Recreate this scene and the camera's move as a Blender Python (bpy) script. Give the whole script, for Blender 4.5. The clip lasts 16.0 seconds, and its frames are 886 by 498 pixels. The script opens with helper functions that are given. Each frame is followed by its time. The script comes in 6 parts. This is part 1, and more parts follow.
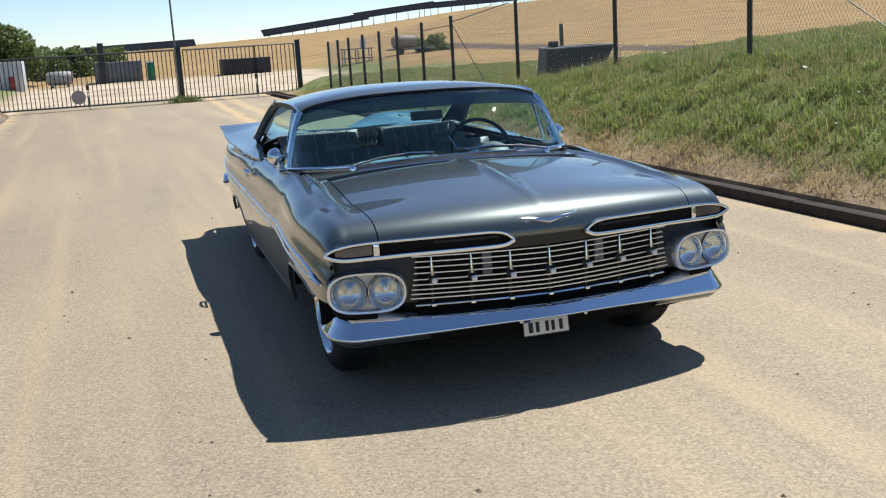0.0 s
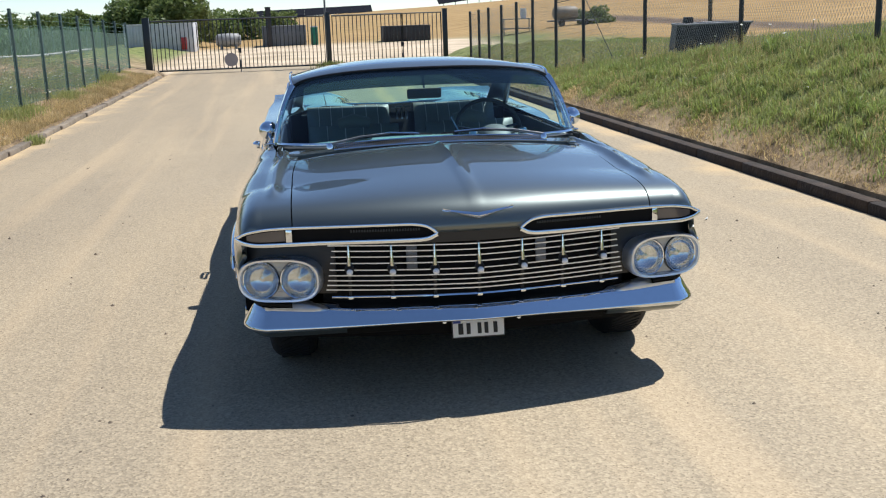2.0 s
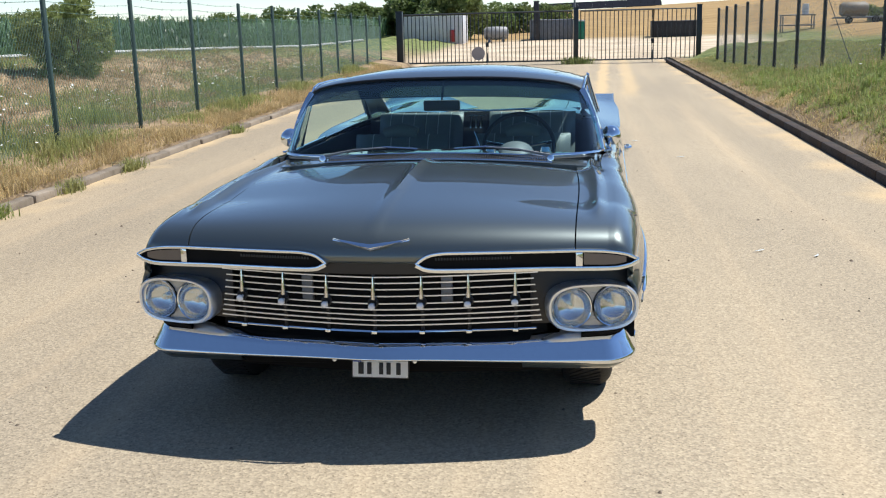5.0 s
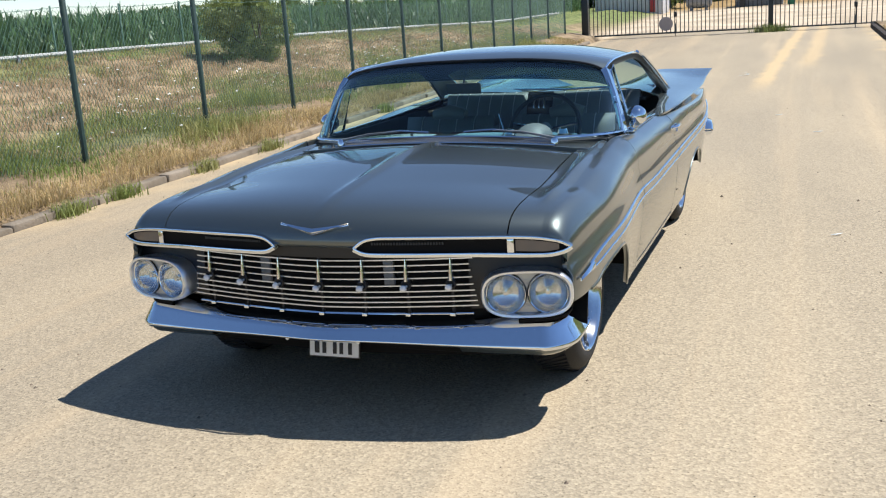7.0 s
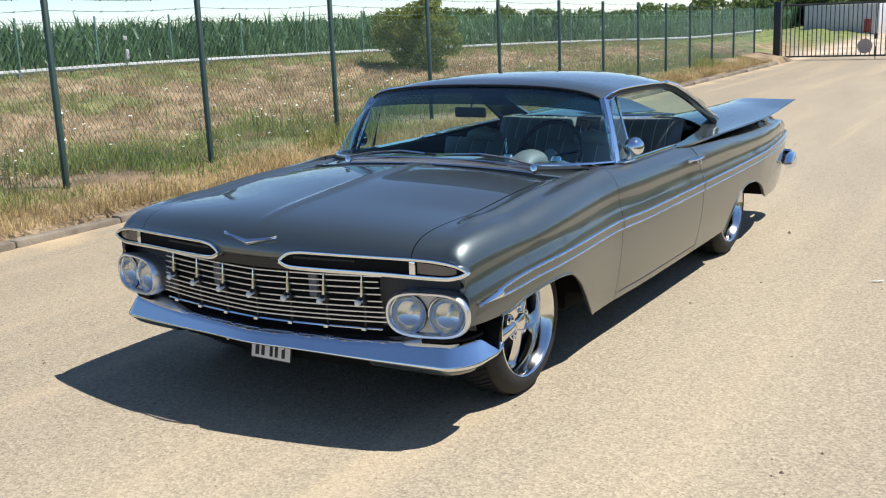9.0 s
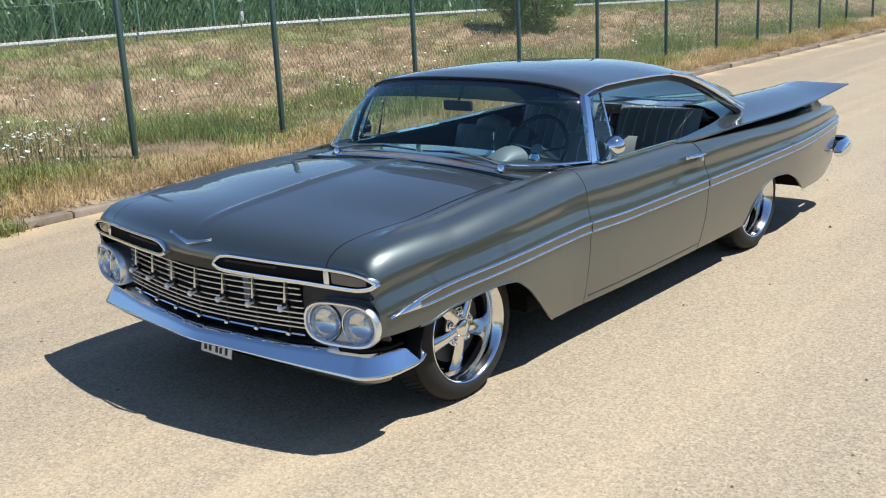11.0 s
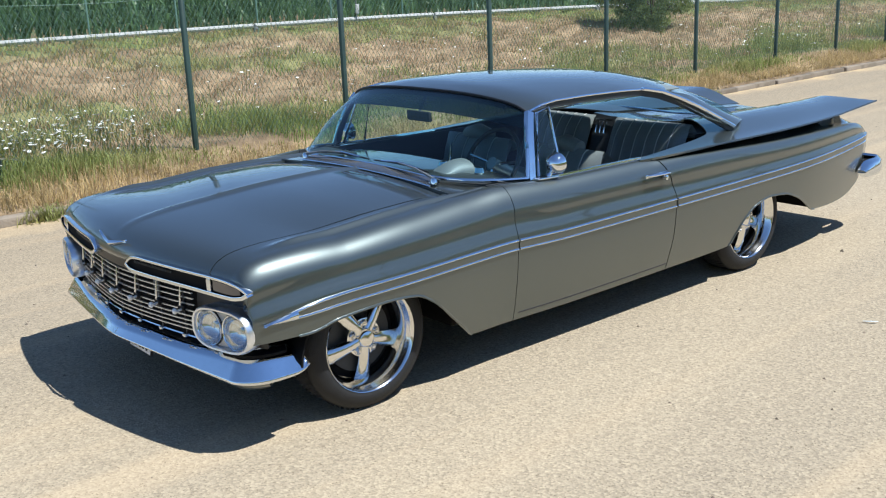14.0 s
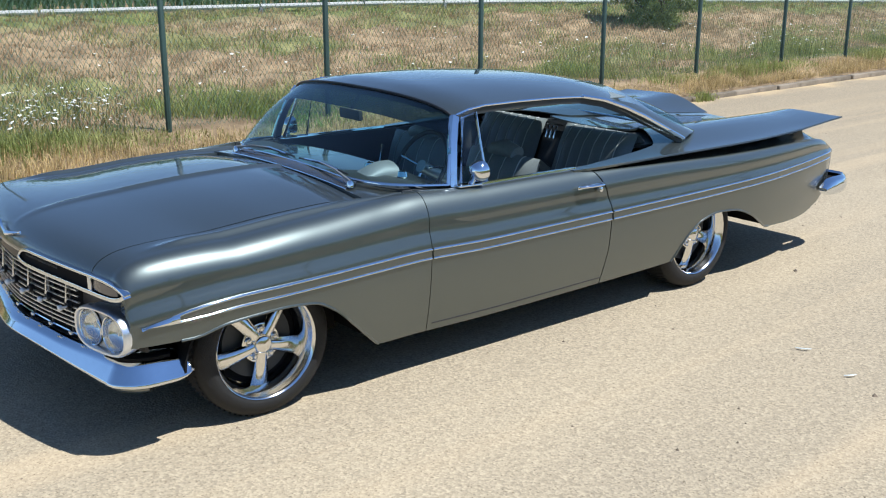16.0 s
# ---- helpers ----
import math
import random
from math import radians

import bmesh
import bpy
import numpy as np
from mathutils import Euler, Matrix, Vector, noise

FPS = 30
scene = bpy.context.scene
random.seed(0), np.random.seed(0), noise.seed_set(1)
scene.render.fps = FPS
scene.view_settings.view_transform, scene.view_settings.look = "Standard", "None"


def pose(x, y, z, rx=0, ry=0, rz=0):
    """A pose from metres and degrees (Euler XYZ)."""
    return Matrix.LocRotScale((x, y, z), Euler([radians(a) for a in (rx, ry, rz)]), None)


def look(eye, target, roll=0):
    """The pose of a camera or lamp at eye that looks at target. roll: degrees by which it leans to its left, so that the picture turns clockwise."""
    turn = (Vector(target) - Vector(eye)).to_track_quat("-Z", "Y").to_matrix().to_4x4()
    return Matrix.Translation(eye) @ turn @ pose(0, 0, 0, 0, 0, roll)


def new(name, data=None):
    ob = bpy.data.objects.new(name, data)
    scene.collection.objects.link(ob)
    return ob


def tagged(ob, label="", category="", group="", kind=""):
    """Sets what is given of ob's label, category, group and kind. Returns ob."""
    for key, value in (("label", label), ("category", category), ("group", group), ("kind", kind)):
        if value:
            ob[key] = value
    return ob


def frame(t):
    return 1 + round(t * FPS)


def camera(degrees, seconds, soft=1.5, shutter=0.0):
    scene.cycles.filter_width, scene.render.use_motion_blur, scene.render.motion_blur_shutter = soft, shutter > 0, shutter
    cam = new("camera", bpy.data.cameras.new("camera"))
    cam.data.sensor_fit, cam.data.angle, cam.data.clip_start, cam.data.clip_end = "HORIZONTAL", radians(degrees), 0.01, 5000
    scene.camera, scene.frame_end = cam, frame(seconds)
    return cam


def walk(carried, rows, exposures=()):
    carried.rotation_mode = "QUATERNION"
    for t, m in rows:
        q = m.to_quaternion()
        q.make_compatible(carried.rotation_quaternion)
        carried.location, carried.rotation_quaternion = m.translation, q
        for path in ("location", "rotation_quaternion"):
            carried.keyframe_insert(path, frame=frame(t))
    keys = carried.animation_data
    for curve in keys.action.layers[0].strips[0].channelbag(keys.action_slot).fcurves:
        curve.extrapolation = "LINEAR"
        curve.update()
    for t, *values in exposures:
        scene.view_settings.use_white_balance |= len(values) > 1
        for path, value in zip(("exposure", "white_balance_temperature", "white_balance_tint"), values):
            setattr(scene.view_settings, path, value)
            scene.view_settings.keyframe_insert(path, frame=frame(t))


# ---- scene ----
cam = camera(47.0, 16.0, soft=1.15)
PATH = [
    (0, (-1.759, -4.988, 1.635), (-1.195, -3.113, 1.224), -3.4),
    (0.5, (-1.477, -4.988, 1.628), (-0.965, -3.096, 1.23), -3.2),
    (1, (-1.166, -5.077, 1.643), (-0.76, -3.165, 1.221), -2.0),
    (1.5, (-0.905, -5.032, 1.611), (-0.594, -3.107, 1.164), -2.0),
    (2, (-0.663, -4.907, 1.612), (-0.422, -2.974, 1.161), -2.0),
    (2.5, (-0.406, -4.841, 1.609), (-0.247, -2.896, 1.171), -1.3),
    (3, (-0.131, -4.826, 1.627), (-0.071, -2.877, 1.184), -0.9),
    (3.5, (0.088, -4.723, 1.622), (0.056, -2.772, 1.181), -1.4),
    (3.7, (0.184, -4.651, 1.626), (0.126, -2.701, 1.187), -1.4),
    (5.8, (1.218, -4.405, 1.646), (0.75, -2.516, 1.185), -2.0),
    (6, (1.299, -4.354, 1.646), (0.794, -2.475, 1.182), -2.2),
    (6.5, (1.6, -4.309, 1.655), (0.988, -2.464, 1.184), -3.2),
    (7, (1.901, -4.286, 1.655), (1.193, -2.478, 1.176), -3.8),
    (7.5, (2.169, -4.147, 1.643), (1.379, -2.367, 1.185), -3.9),
    (8, (2.452, -4.069, 1.666), (1.544, -2.341, 1.232), -3.5),
    (8.2, (2.582, -4.065, 1.67), (1.634, -2.359, 1.235), -3.2),
    (10.3, (3.495, -3.535, 1.814), (2.294, -2.01, 1.331), -2.9),
    (10.5, (3.567, -3.492, 1.852), (2.344, -1.992, 1.347), -3.2),
    (11, (3.696, -3.325, 1.864), (2.416, -1.878, 1.347), -2.8),
    (11.5, (3.825, -3.155, 1.895), (2.517, -1.738, 1.367), -2.6),
    (12, (3.933, -3.05, 1.909), (2.603, -1.655, 1.375), -2.3),
    (12.5, (4.144, -2.922, 1.911), (2.762, -1.575, 1.384), -1.9),
    (13, (4.333, -2.831, 1.922), (2.907, -1.534, 1.388), -2.4),
    (13.5, (4.411, -2.682, 1.907), (2.952, -1.423, 1.372), -2.3),
    (14, (4.5, -2.56, 1.939), (3.015, -1.327, 1.415), -2.3),
    (14.5, (4.602, -2.39, 1.945), (3.081, -1.192, 1.444), -1.1),
    (15, (4.765, -2.268, 1.988), (3.21, -1.124, 1.465), -0.1),
    (15.5, (4.789, -2.155, 2.013), (3.25, -1.008, 1.45), 0.0),
    (16, (4.696, -2.042, 1.989), (3.191, -0.846, 1.439), 0.1),
]
walk(cam, [(t, look(eye, target, roll)) for t, eye, target, roll in PATH], exposures=[(0.0, 0.31, 6200, 10), (1.5, 0.37, 6200, 10), (3.5, 0.46, 6150, 10), (7.0, 0.50, 6150, 10), (10.5, 0.50, 6100, 10), (14.5, 0.52, 5850, 8), (16.0, 0.52, 5850, 8)])

# ---- daylight ----
SUN_WAY = Vector((0.475, 0.28, 1.0)).normalized()
world = bpy.data.worlds.new("sky")
scene.world = world
world.use_nodes = True
wn = world.node_tree.nodes
sky = wn.new("ShaderNodeTexSky")
sky.sky_type = "NISHITA"
sky.sun_disc = False
sky.sun_elevation = math.asin(SUN_WAY.z)
sky.sun_rotation = math.atan2(SUN_WAY.x, SUN_WAY.y)
sky.air_density, sky.dust_density, sky.ozone_density = 1.0, 0.1, 2.5
sky.altitude = 2500
wn["Background"].inputs["Strength"].default_value = 0.104
world.node_tree.links.new(sky.outputs[0], wn["Background"].inputs["Color"])
sun = new("sun", bpy.data.lights.new("sun", "SUN"))
sun.data.energy, sun.data.angle, sun.data.color = 5.0, radians(0.5), (1.0, 0.955, 0.89)
sun.matrix_world = look((0, 0, 30), Vector((0, 0, 30)) - SUN_WAY)


# ---- materials ----
def material(name, base, rough=0.5, metal=0.0, vary=0.12, scale=8.0, bump=0.0, bump_scale=60.0, coat=0.0, second=None, amount=0.5, big=0.7, island=False, objvar=0.0, spec=0.5):
    """A surface with grain and larger blotches between base and a second colour."""
    m = bpy.data.materials.new(name)
    m.use_nodes = True
    nt = m.node_tree
    n, ln = nt.nodes, nt.links
    bsdf = n["Principled BSDF"]
    bsdf.inputs["Roughness"].default_value = rough
    bsdf.inputs["Metallic"].default_value = metal
    bsdf.inputs["Coat Weight"].default_value = coat
    bsdf.inputs["Coat Roughness"].default_value = 0.03
    bsdf.inputs["Specular IOR Level"].default_value = spec
    tc = n.new("ShaderNodeTexCoord")
    fine = n.new("ShaderNodeTexNoise")
    fine.inputs["Scale"].default_value = scale
    fine.inputs["Detail"].default_value = 6.0
    ln.new(tc.outputs["Object"], fine.inputs["Vector"])
    wide = n.new("ShaderNodeTexNoise")
    wide.inputs["Scale"].default_value = big
    wide.inputs["Detail"].default_value = 3.0
    ln.new(tc.outputs["Object"], wide.inputs["Vector"])
    second = second or tuple(c * (1 - 2 * vary) for c in base)
    ramp = n.new("ShaderNodeValToRGB")
    ramp.color_ramp.elements[0].position, ramp.color_ramp.elements[1].position = 0.42 - 0.1 * amount, 0.62
    ramp.color_ramp.elements[0].color = (*second, 1)
    ramp.color_ramp.elements[1].color = (*base, 1)
    mix = n.new("ShaderNodeMath")
    mix.operation = "MULTIPLY_ADD"
    mix.inputs[1].default_value = 0.5
    ln.new(fine.outputs["Fac"], mix.inputs[0])
    half = n.new("ShaderNodeMath")
    half.operation = "MULTIPLY"
    half.inputs[1].default_value = 0.5
    ln.new(wide.outputs["Fac"], half.inputs[0])
    ln.new(half.outputs[0], mix.inputs[2])
    ln.new(mix.outputs[0], ramp.inputs["Fac"])
    out = ramp.outputs["Color"]
    if island or objvar:
        hsv = n.new("ShaderNodeHueSaturation")
        rnd = n.new("ShaderNodeMapRange")
        rnd.inputs["To Min"].default_value = 1 - (objvar or 0.35)
        rnd.inputs["To Max"].default_value = 1 + (objvar or 0.35)
        if island:
            g = n.new("ShaderNodeNewGeometry")
            ln.new(g.outputs["Random Per Island"], rnd.inputs["Value"])
        else:
            g = n.new("ShaderNodeObjectInfo")
            ln.new(g.outputs["Random"], rnd.inputs["Value"])
        ln.new(rnd.outputs["Result"], hsv.inputs["Value"])
        ln.new(out, hsv.inputs["Color"])
        out = hsv.outputs["Color"]
    ln.new(out, bsdf.inputs["Base Color"])
    if bump:
        b = n.new("ShaderNodeBump")
        b.inputs["Strength"].default_value = bump
        b.inputs["Distance"].default_value = 0.01
        t = n.new("ShaderNodeTexNoise")
        t.inputs["Scale"].default_value = bump_scale
        t.inputs["Detail"].default_value = 4.0
        ln.new(tc.outputs["Object"], t.inputs["Vector"])
        ln.new(t.outputs["Fac"], b.inputs["Height"])
        ln.new(b.outputs["Normal"], bsdf.inputs["Normal"])
    return m


def glass_material(name, tint, rough=0.0):
    """Thin window glass: clear with a tint and a mirror gloss that grows at a slant."""
    m = bpy.data.materials.new(name)
    m.use_nodes = True
    n, ln = m.node_tree.nodes, m.node_tree.links
    n.remove(n["Principled BSDF"])
    clear, gloss, mix, fr = n.new("ShaderNodeBsdfTransparent"), n.new("ShaderNodeBsdfGlossy"), n.new("ShaderNodeMixShader"), n.new("ShaderNodeLayerWeight")
    clear.inputs["Color"].default_value = (*tint, 1)
    gloss.inputs["Roughness"].default_value = rough
    up, mul = n.new("ShaderNodeMath"), n.new("ShaderNodeMath")
    up.operation, mul.operation = "POWER", "MULTIPLY_ADD"
    up.inputs[1].default_value = 4.0
    mul.inputs[1].default_value, mul.inputs[2].default_value = 0.85, 0.05
    fr.inputs["Blend"].default_value = 0.5
    ln.new(fr.outputs["Facing"], up.inputs[0])
    ln.new(up.outputs[0], mul.inputs[0])
    ln.new(mul.outputs[0], mix.inputs[0])
    ln.new(clear.outputs[0], mix.inputs[1])
    ln.new(gloss.outputs[0], mix.inputs[2])
    ln.new(mix.outputs[0], n["Material Output"].inputs["Surface"])
    return m


def asphalt_material():
    """Dusty, sun-bleached chip-seal: stones, tan dust, paler wheel lines along y and darker worn patches."""
    m = bpy.data.materials.new("dusty_asphalt")
    m.use_nodes = True
    n, ln = m.node_tree.nodes, m.node_tree.links
    bsdf = n["Principled BSDF"]
    bsdf.inputs["Roughness"].default_value = 0.85
    bsdf.inputs["Specular IOR Level"].default_value = 0.12
    tc = n.new("ShaderNodeTexCoord")

    def tex(kind, scale, stretch=(1, 1, 1), detail=4.0):
        mp = n.new("ShaderNodeMapping")
        mp.inputs["Scale"].default_value = stretch
        ln.new(tc.outputs["Object"], mp.inputs["Vector"])
        t = n.new(kind)
        t.inputs["Scale"].default_value = scale
        if kind == "ShaderNodeTexNoise":
            t.inputs["Detail"].default_value = detail
        ln.new(mp.outputs[0], t.inputs["Vector"])
        return t

    def ramp(src, a, b, ca, cb):
        r = n.new("ShaderNodeValToRGB")
        r.color_ramp.elements[0].position, r.color_ramp.elements[1].position = a, b
        r.color_ramp.elements[0].color, r.color_ramp.elements[1].color = (*ca, 1), (*cb, 1)
        ln.new(src, r.inputs["Fac"])
        return r.outputs["Color"]

    def blend(fac, a, b, kind="MIX"):
        x = n.new("ShaderNodeMix")
        x.data_type, x.blend_type = "RGBA", kind
        if isinstance(fac, float):
            x.inputs[0].default_value = fac
        else:
            ln.new(fac, x.inputs[0])
        ln.new(a, x.inputs[6])
        ln.new(b, x.inputs[7])
        return x.outputs[2]

    stones = tex("ShaderNodeTexVoronoi", 100.0)
    chips = ramp(stones.outputs["Color"], 0.2, 0.9, (0.21, 0.17, 0.115), (0.62, 0.52, 0.37))
    dust = tex("ShaderNodeTexNoise", 1.0, (1.0, 0.22, 1.0), 5.0)
    tone = ramp(dust.outputs["Fac"], 0.34, 0.68, (0.275, 0.247, 0.205), (0.44, 0.375, 0.28))
    mottle = tex("ShaderNodeTexNoise", 55.0, (1, 1, 1), 8.0)
    tone = blend(0.36, tone, ramp(mottle.outputs["Fac"], 0.36, 0.64, (0.24, 0.20, 0.15), (0.55, 0.46, 0.325)))
    base = blend(0.36, tone, chips)
    lines = tex("ShaderNodeTexNoise", 2.2, (1.0, 0.035, 1.0), 5.0)
    pale = ramp(lines.outputs["Fac"], 0.52, 0.66, (0.0, 0.0, 0.0), (0.30, 0.30, 0.30))
    dustcol = n.new("ShaderNodeRGB")
    dustcol.outputs[0].default_value = (0.60, 0.465, 0.305, 1)
    base = blend(pale, base, dustcol.outputs[0])
    # sand gathered along the kerbs
    sep, wide = n.new("ShaderNodeSeparateXYZ"), n.new("ShaderNodeMath")
    ln.new(tc.outputs["Object"], sep.inputs[0])
    wide.operation = "ABSOLUTE"
    mid = n.new("ShaderNodeMath")
    mid.operation = "ADD"
    mid.inputs[1].default_value = 0.32
    ln.new(sep.outputs["X"], mid.inputs[0])
    ln.new(mid.outputs[0], wide.inputs[0])
    rough = tex("ShaderNodeTexNoise", 1.3, (1, 1, 1), 6.0)
    edge = n.new("ShaderNodeMath")
    edge.operation = "MULTIPLY_ADD"
    edge.inputs[1].default_value = 1.6
    ln.new(rough.outputs["Fac"], edge.inputs[0])
    ln.new(wide.outputs[0], edge.inputs[2])
    # a broad lane towards x- is toned darker, with a ragged edge
    lane = n.new("ShaderNodeMath")
    lane.operation = "MULTIPLY_ADD"
    lane.inputs[1].default_value = 2.4
    ln.new(rough.outputs["Fac"], lane.inputs[0])
    ln.new(sep.outputs["X"], lane.inputs[2])
    lane_fac = n.new("ShaderNodeMapRange")
    lane_fac.inputs["From Min"].default_value, lane_fac.inputs["From Max"].default_value = -1.6, 1.6
    lane_fac.inputs["To Min"].default_value, lane_fac.inputs["To Max"].default_value = 0.32, 0.0
    ln.new(lane.outputs[0], lane_fac.inputs["Value"])
    lane_tone = n.new("ShaderNodeRGB")
    lane_tone.outputs[0].default_value = (0.64, 0.60, 0.56, 1)
    base = blend(lane_fac.outputs["Result"], base, lane_tone.outputs[0], "MULTIPLY")
    drift = n.new("ShaderNodeMapRange")
    drift.inputs["From Min"].default_value, drift.inputs["From Max"].default_value = 4.15, 4.65
    drift.inputs["To Max"].default_value = 0.8
    ln.new(edge.outputs[0], drift.inputs["Value"])
    sand = n.new("ShaderNodeRGB")
    sand.outputs[0].default_value = (0.60, 0.45, 0.265, 1)
    base = blend(drift.outputs["Result"], base, sand.outputs[0])
    # two sandy drifts that run down from the gate
    def reckon(op, a, b, c=None):
        x = n.new("ShaderNodeMath")
        x.operation = op
        for i, v in enumerate((a, b, c)):
            if isinstance(v, (int, float)):
                x.inputs[i].default_value = v
            elif v is not None:
                ln.new(v, x.inputs[i])
        return x.outputs[0]

    def fade(src, a, b, lo, hi):
        x = n.new("ShaderNodeMapRange")
        x.interpolation_type = "SMOOTHSTEP"
        for name, v in (("From Min", a), ("From Max", b), ("To Min", lo), ("To Max", hi)):
            x.inputs[name].default_value = v
        ln.new(src, x.inputs["Value"])
        return x.outputs["Result"]

    ragged = reckon("MULTIPLY_ADD", rough.outputs["Fac"], 0.30, -0.15)
    for centre, start, half, strength in ((0.69, 9.9, 0.20, 0.8), (1.26, 13.2, 0.24, 0.6)):
        off = reckon("SUBTRACT", reckon("MULTIPLY_ADD", sep.outputs["Y"], -0.034, sep.outputs["X"]), centre)
        wide_off = reckon("ABSOLUTE", reckon("ADD", off, ragged), 0.0)
        drifted = reckon("MULTIPLY", fade(wide_off, 0.04, half, strength, 0.0), fade(sep.outputs["Y"], start, start + 2.6, 0.0, 1.0))
        base = blend(drifted, base, sand.outputs[0])
    specks = tex("ShaderNodeTexVoronoi", 9.0)
    sp = ramp(specks.outputs["Distance"], 0.03, 0.05, (0.35, 0.33, 0.3), (1, 1, 1))
    base = blend(0.8, base, sp, "MULTIPLY")
    pits = tex("ShaderNodeTexVoronoi", 62.0)
    base = blend(0.7, base, ramp(pits.outputs["Distance"], 0.10, 0.26, (0.42, 0.39, 0.35), (1.04, 1.04, 1.04)), "MULTIPLY")
    worn = n.new("ShaderNodeRGB")
    worn.outputs[0].default_value = (0.91, 0.89, 0.835, 1)
    base = blend(1.0, base, worn.outputs[0], "MULTIPLY")
    ln.new(base, bsdf.inputs["Base Color"])
    b = n.new("ShaderNodeBump")
    b.inputs["Strength"].default_value = 0.5
    b.inputs["Distance"].default_value = 0.004
    ln.new(stones.outputs["Distance"], b.inputs["Height"])
    ln.new(b.outputs["Normal"], bsdf.inputs["Normal"])
    return m


PAINT = material("gunmetal_paint", (0.096, 0.114, 0.110), 0.40, 0.80, 0.03, 900.0, coat=1.0, amount=0.2, big=300.0)
UNDER = material("underbody_black", (0.008, 0.008, 0.008), 0.85, vary=0.1, scale=30, spec=0.15)
REFL = material("silvered_reflector", (0.72, 0.72, 0.71), 0.16, 1.0, 0.02, 40)
BLACK = material("black_paint_and_shade", (0.012, 0.012, 0.013), 0.4, vary=0.1, scale=30)
CHROME = material("chrome", (0.74, 0.78, 0.83), 0.06, 1.0, 0.02, 40)
POLISH = material("polished_aluminium", (0.80, 0.80, 0.79), 0.13, 1.0, 0.04, 60)
RUBBER = material("tyre_rubber", (0.014, 0.014, 0.014), 0.75, vary=0.2, scale=40, bump=0.3, bump_scale=200)
VINYL = material("grey_green_vinyl", (0.19, 0.215, 0.205), 0.42, vary=0.08, scale=80, bump=0.15, bump_scale=300)
PIPING = material("pale_piping", (0.52, 0.55, 0.53), 0.45, vary=0.05)
DARKTRIM = material("dark_interior", (0.03, 0.034, 0.036), 0.55, vary=0.1, scale=40)
SILVER = material("silver_enamel", (0.42, 0.43, 0.42), 0.35, 0.4, 0.03, 60, coat=0.5)
LENS = glass_material("lamp_glass", (0.92, 0.95, 0.97))
GLASS = glass_material("green_tint_glass", (0.64, 0.84, 0.83))
BAND = glass_material("dark_tint_band", (0.07, 0.11, 0.14))
CLEARG = glass_material("vent_glass", (0.80, 0.90, 0.87))
AMBER = material("smoked_lens", (0.10, 0.085, 0.08), 0.12, vary=0.1, coat=1.0)
PLATEW = material("plate_white", (0.75, 0.75, 0.72), 0.35, vary=0.03)
PLATEB = material("plate_blue", (0.02, 0.05, 0.30), 0.35, vary=0.05)
STUD = material("stud_white", (0.82, 0.82, 0.80), 0.25, vary=0.03, scale=40, coat=0.5)
INK = material("ink_black", (0.01, 0.01, 0.01), 0.5, vary=0.05)
SATIN = material("satin_aluminium", (0.76, 0.80, 0.86), 0.30, 0.9, 0.04, 60)
MIRROR = material("mirror_glass", (0.85, 0.86, 0.87), 0.01, 1.0, 0.0)
PAINT.node_tree.nodes["Principled BSDF"].inputs["Coat IOR"].default_value = 1.65
ASPHALT = asphalt_material()
KERB = material("kerb_concrete", (0.25, 0.205, 0.15), 0.95, vary=0.25, scale=9, bump=0.8, bump_scale=35, second=(0.12, 0.095, 0.065), objvar=0.14)
# dirt, plus the shade on this kerb's road face, in one dark colour
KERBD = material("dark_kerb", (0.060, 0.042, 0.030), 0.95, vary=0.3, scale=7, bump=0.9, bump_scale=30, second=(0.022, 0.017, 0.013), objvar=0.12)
GREEN = material("green_grass", (0.225, 0.285, 0.08), 0.6, scale=3, second=(0.36, 0.335, 0.135), island=True, big=0.5, spec=0.25)
LUSH = material("yellow_green_grass", (0.30, 0.34, 0.095), 0.55, scale=3, second=(0.21, 0.29, 0.065), island=True, big=0.9, spec=0.3)
DRY = material("dry_grass", (0.58, 0.44, 0.22), 0.7, scale=3, second=(0.34, 0.26, 0.12), island=True, big=0.5, spec=0.25)
BROWN = material("brown_dead_grass", (0.46, 0.335, 0.205), 0.75, scale=3, second=(0.28, 0.215, 0.12), island=True, big=0.5, spec=0.2)
PETAL = material("white_umbels", (0.72, 0.72, 0.64), 0.7, vary=0.05)
LEAF = material("leaves", (0.13, 0.185, 0.055), 0.5, scale=4, second=(0.17, 0.20, 0.07), island=True, big=0.8, spec=0.3)
CORN = material("maize_leaves", (0.155, 0.26, 0.12), 0.42, scale=3, second=(0.05, 0.10, 0.04), island=True, big=0.4, spec=0.4)
BARK = material("bark", (0.10, 0.075, 0.05), 0.9, vary=0.2, bump=0.6, bump_scale=30)
POSTG = material("green_post_paint", (0.028, 0.055, 0.042), 0.45, vary=0.15, scale=20)
WIRE = material("green_wire", (0.105, 0.19, 0.14), 0.5, vary=0.1, scale=20)
WIREG = material("zinc_wire", (0.22, 0.23, 0.22), 0.45, 0.3, vary=0.1, scale=20)
GATEM = material("dark_gate_paint", (0.018, 0.024, 0.026), 0.4, vary=0.15, scale=20)
RAIL = material("white_rail", (0.46, 0.46, 0.43), 0.6, vary=0.12, scale=10)
SHEDM = material("pale_sheet_metal", (0.62, 0.62, 0.62), 0.5, vary=0.08, scale=4)
CONTM = material("dark_container_steel", (0.035, 0.033, 0.036), 0.6, vary=0.25, scale=6, bump=0.2)
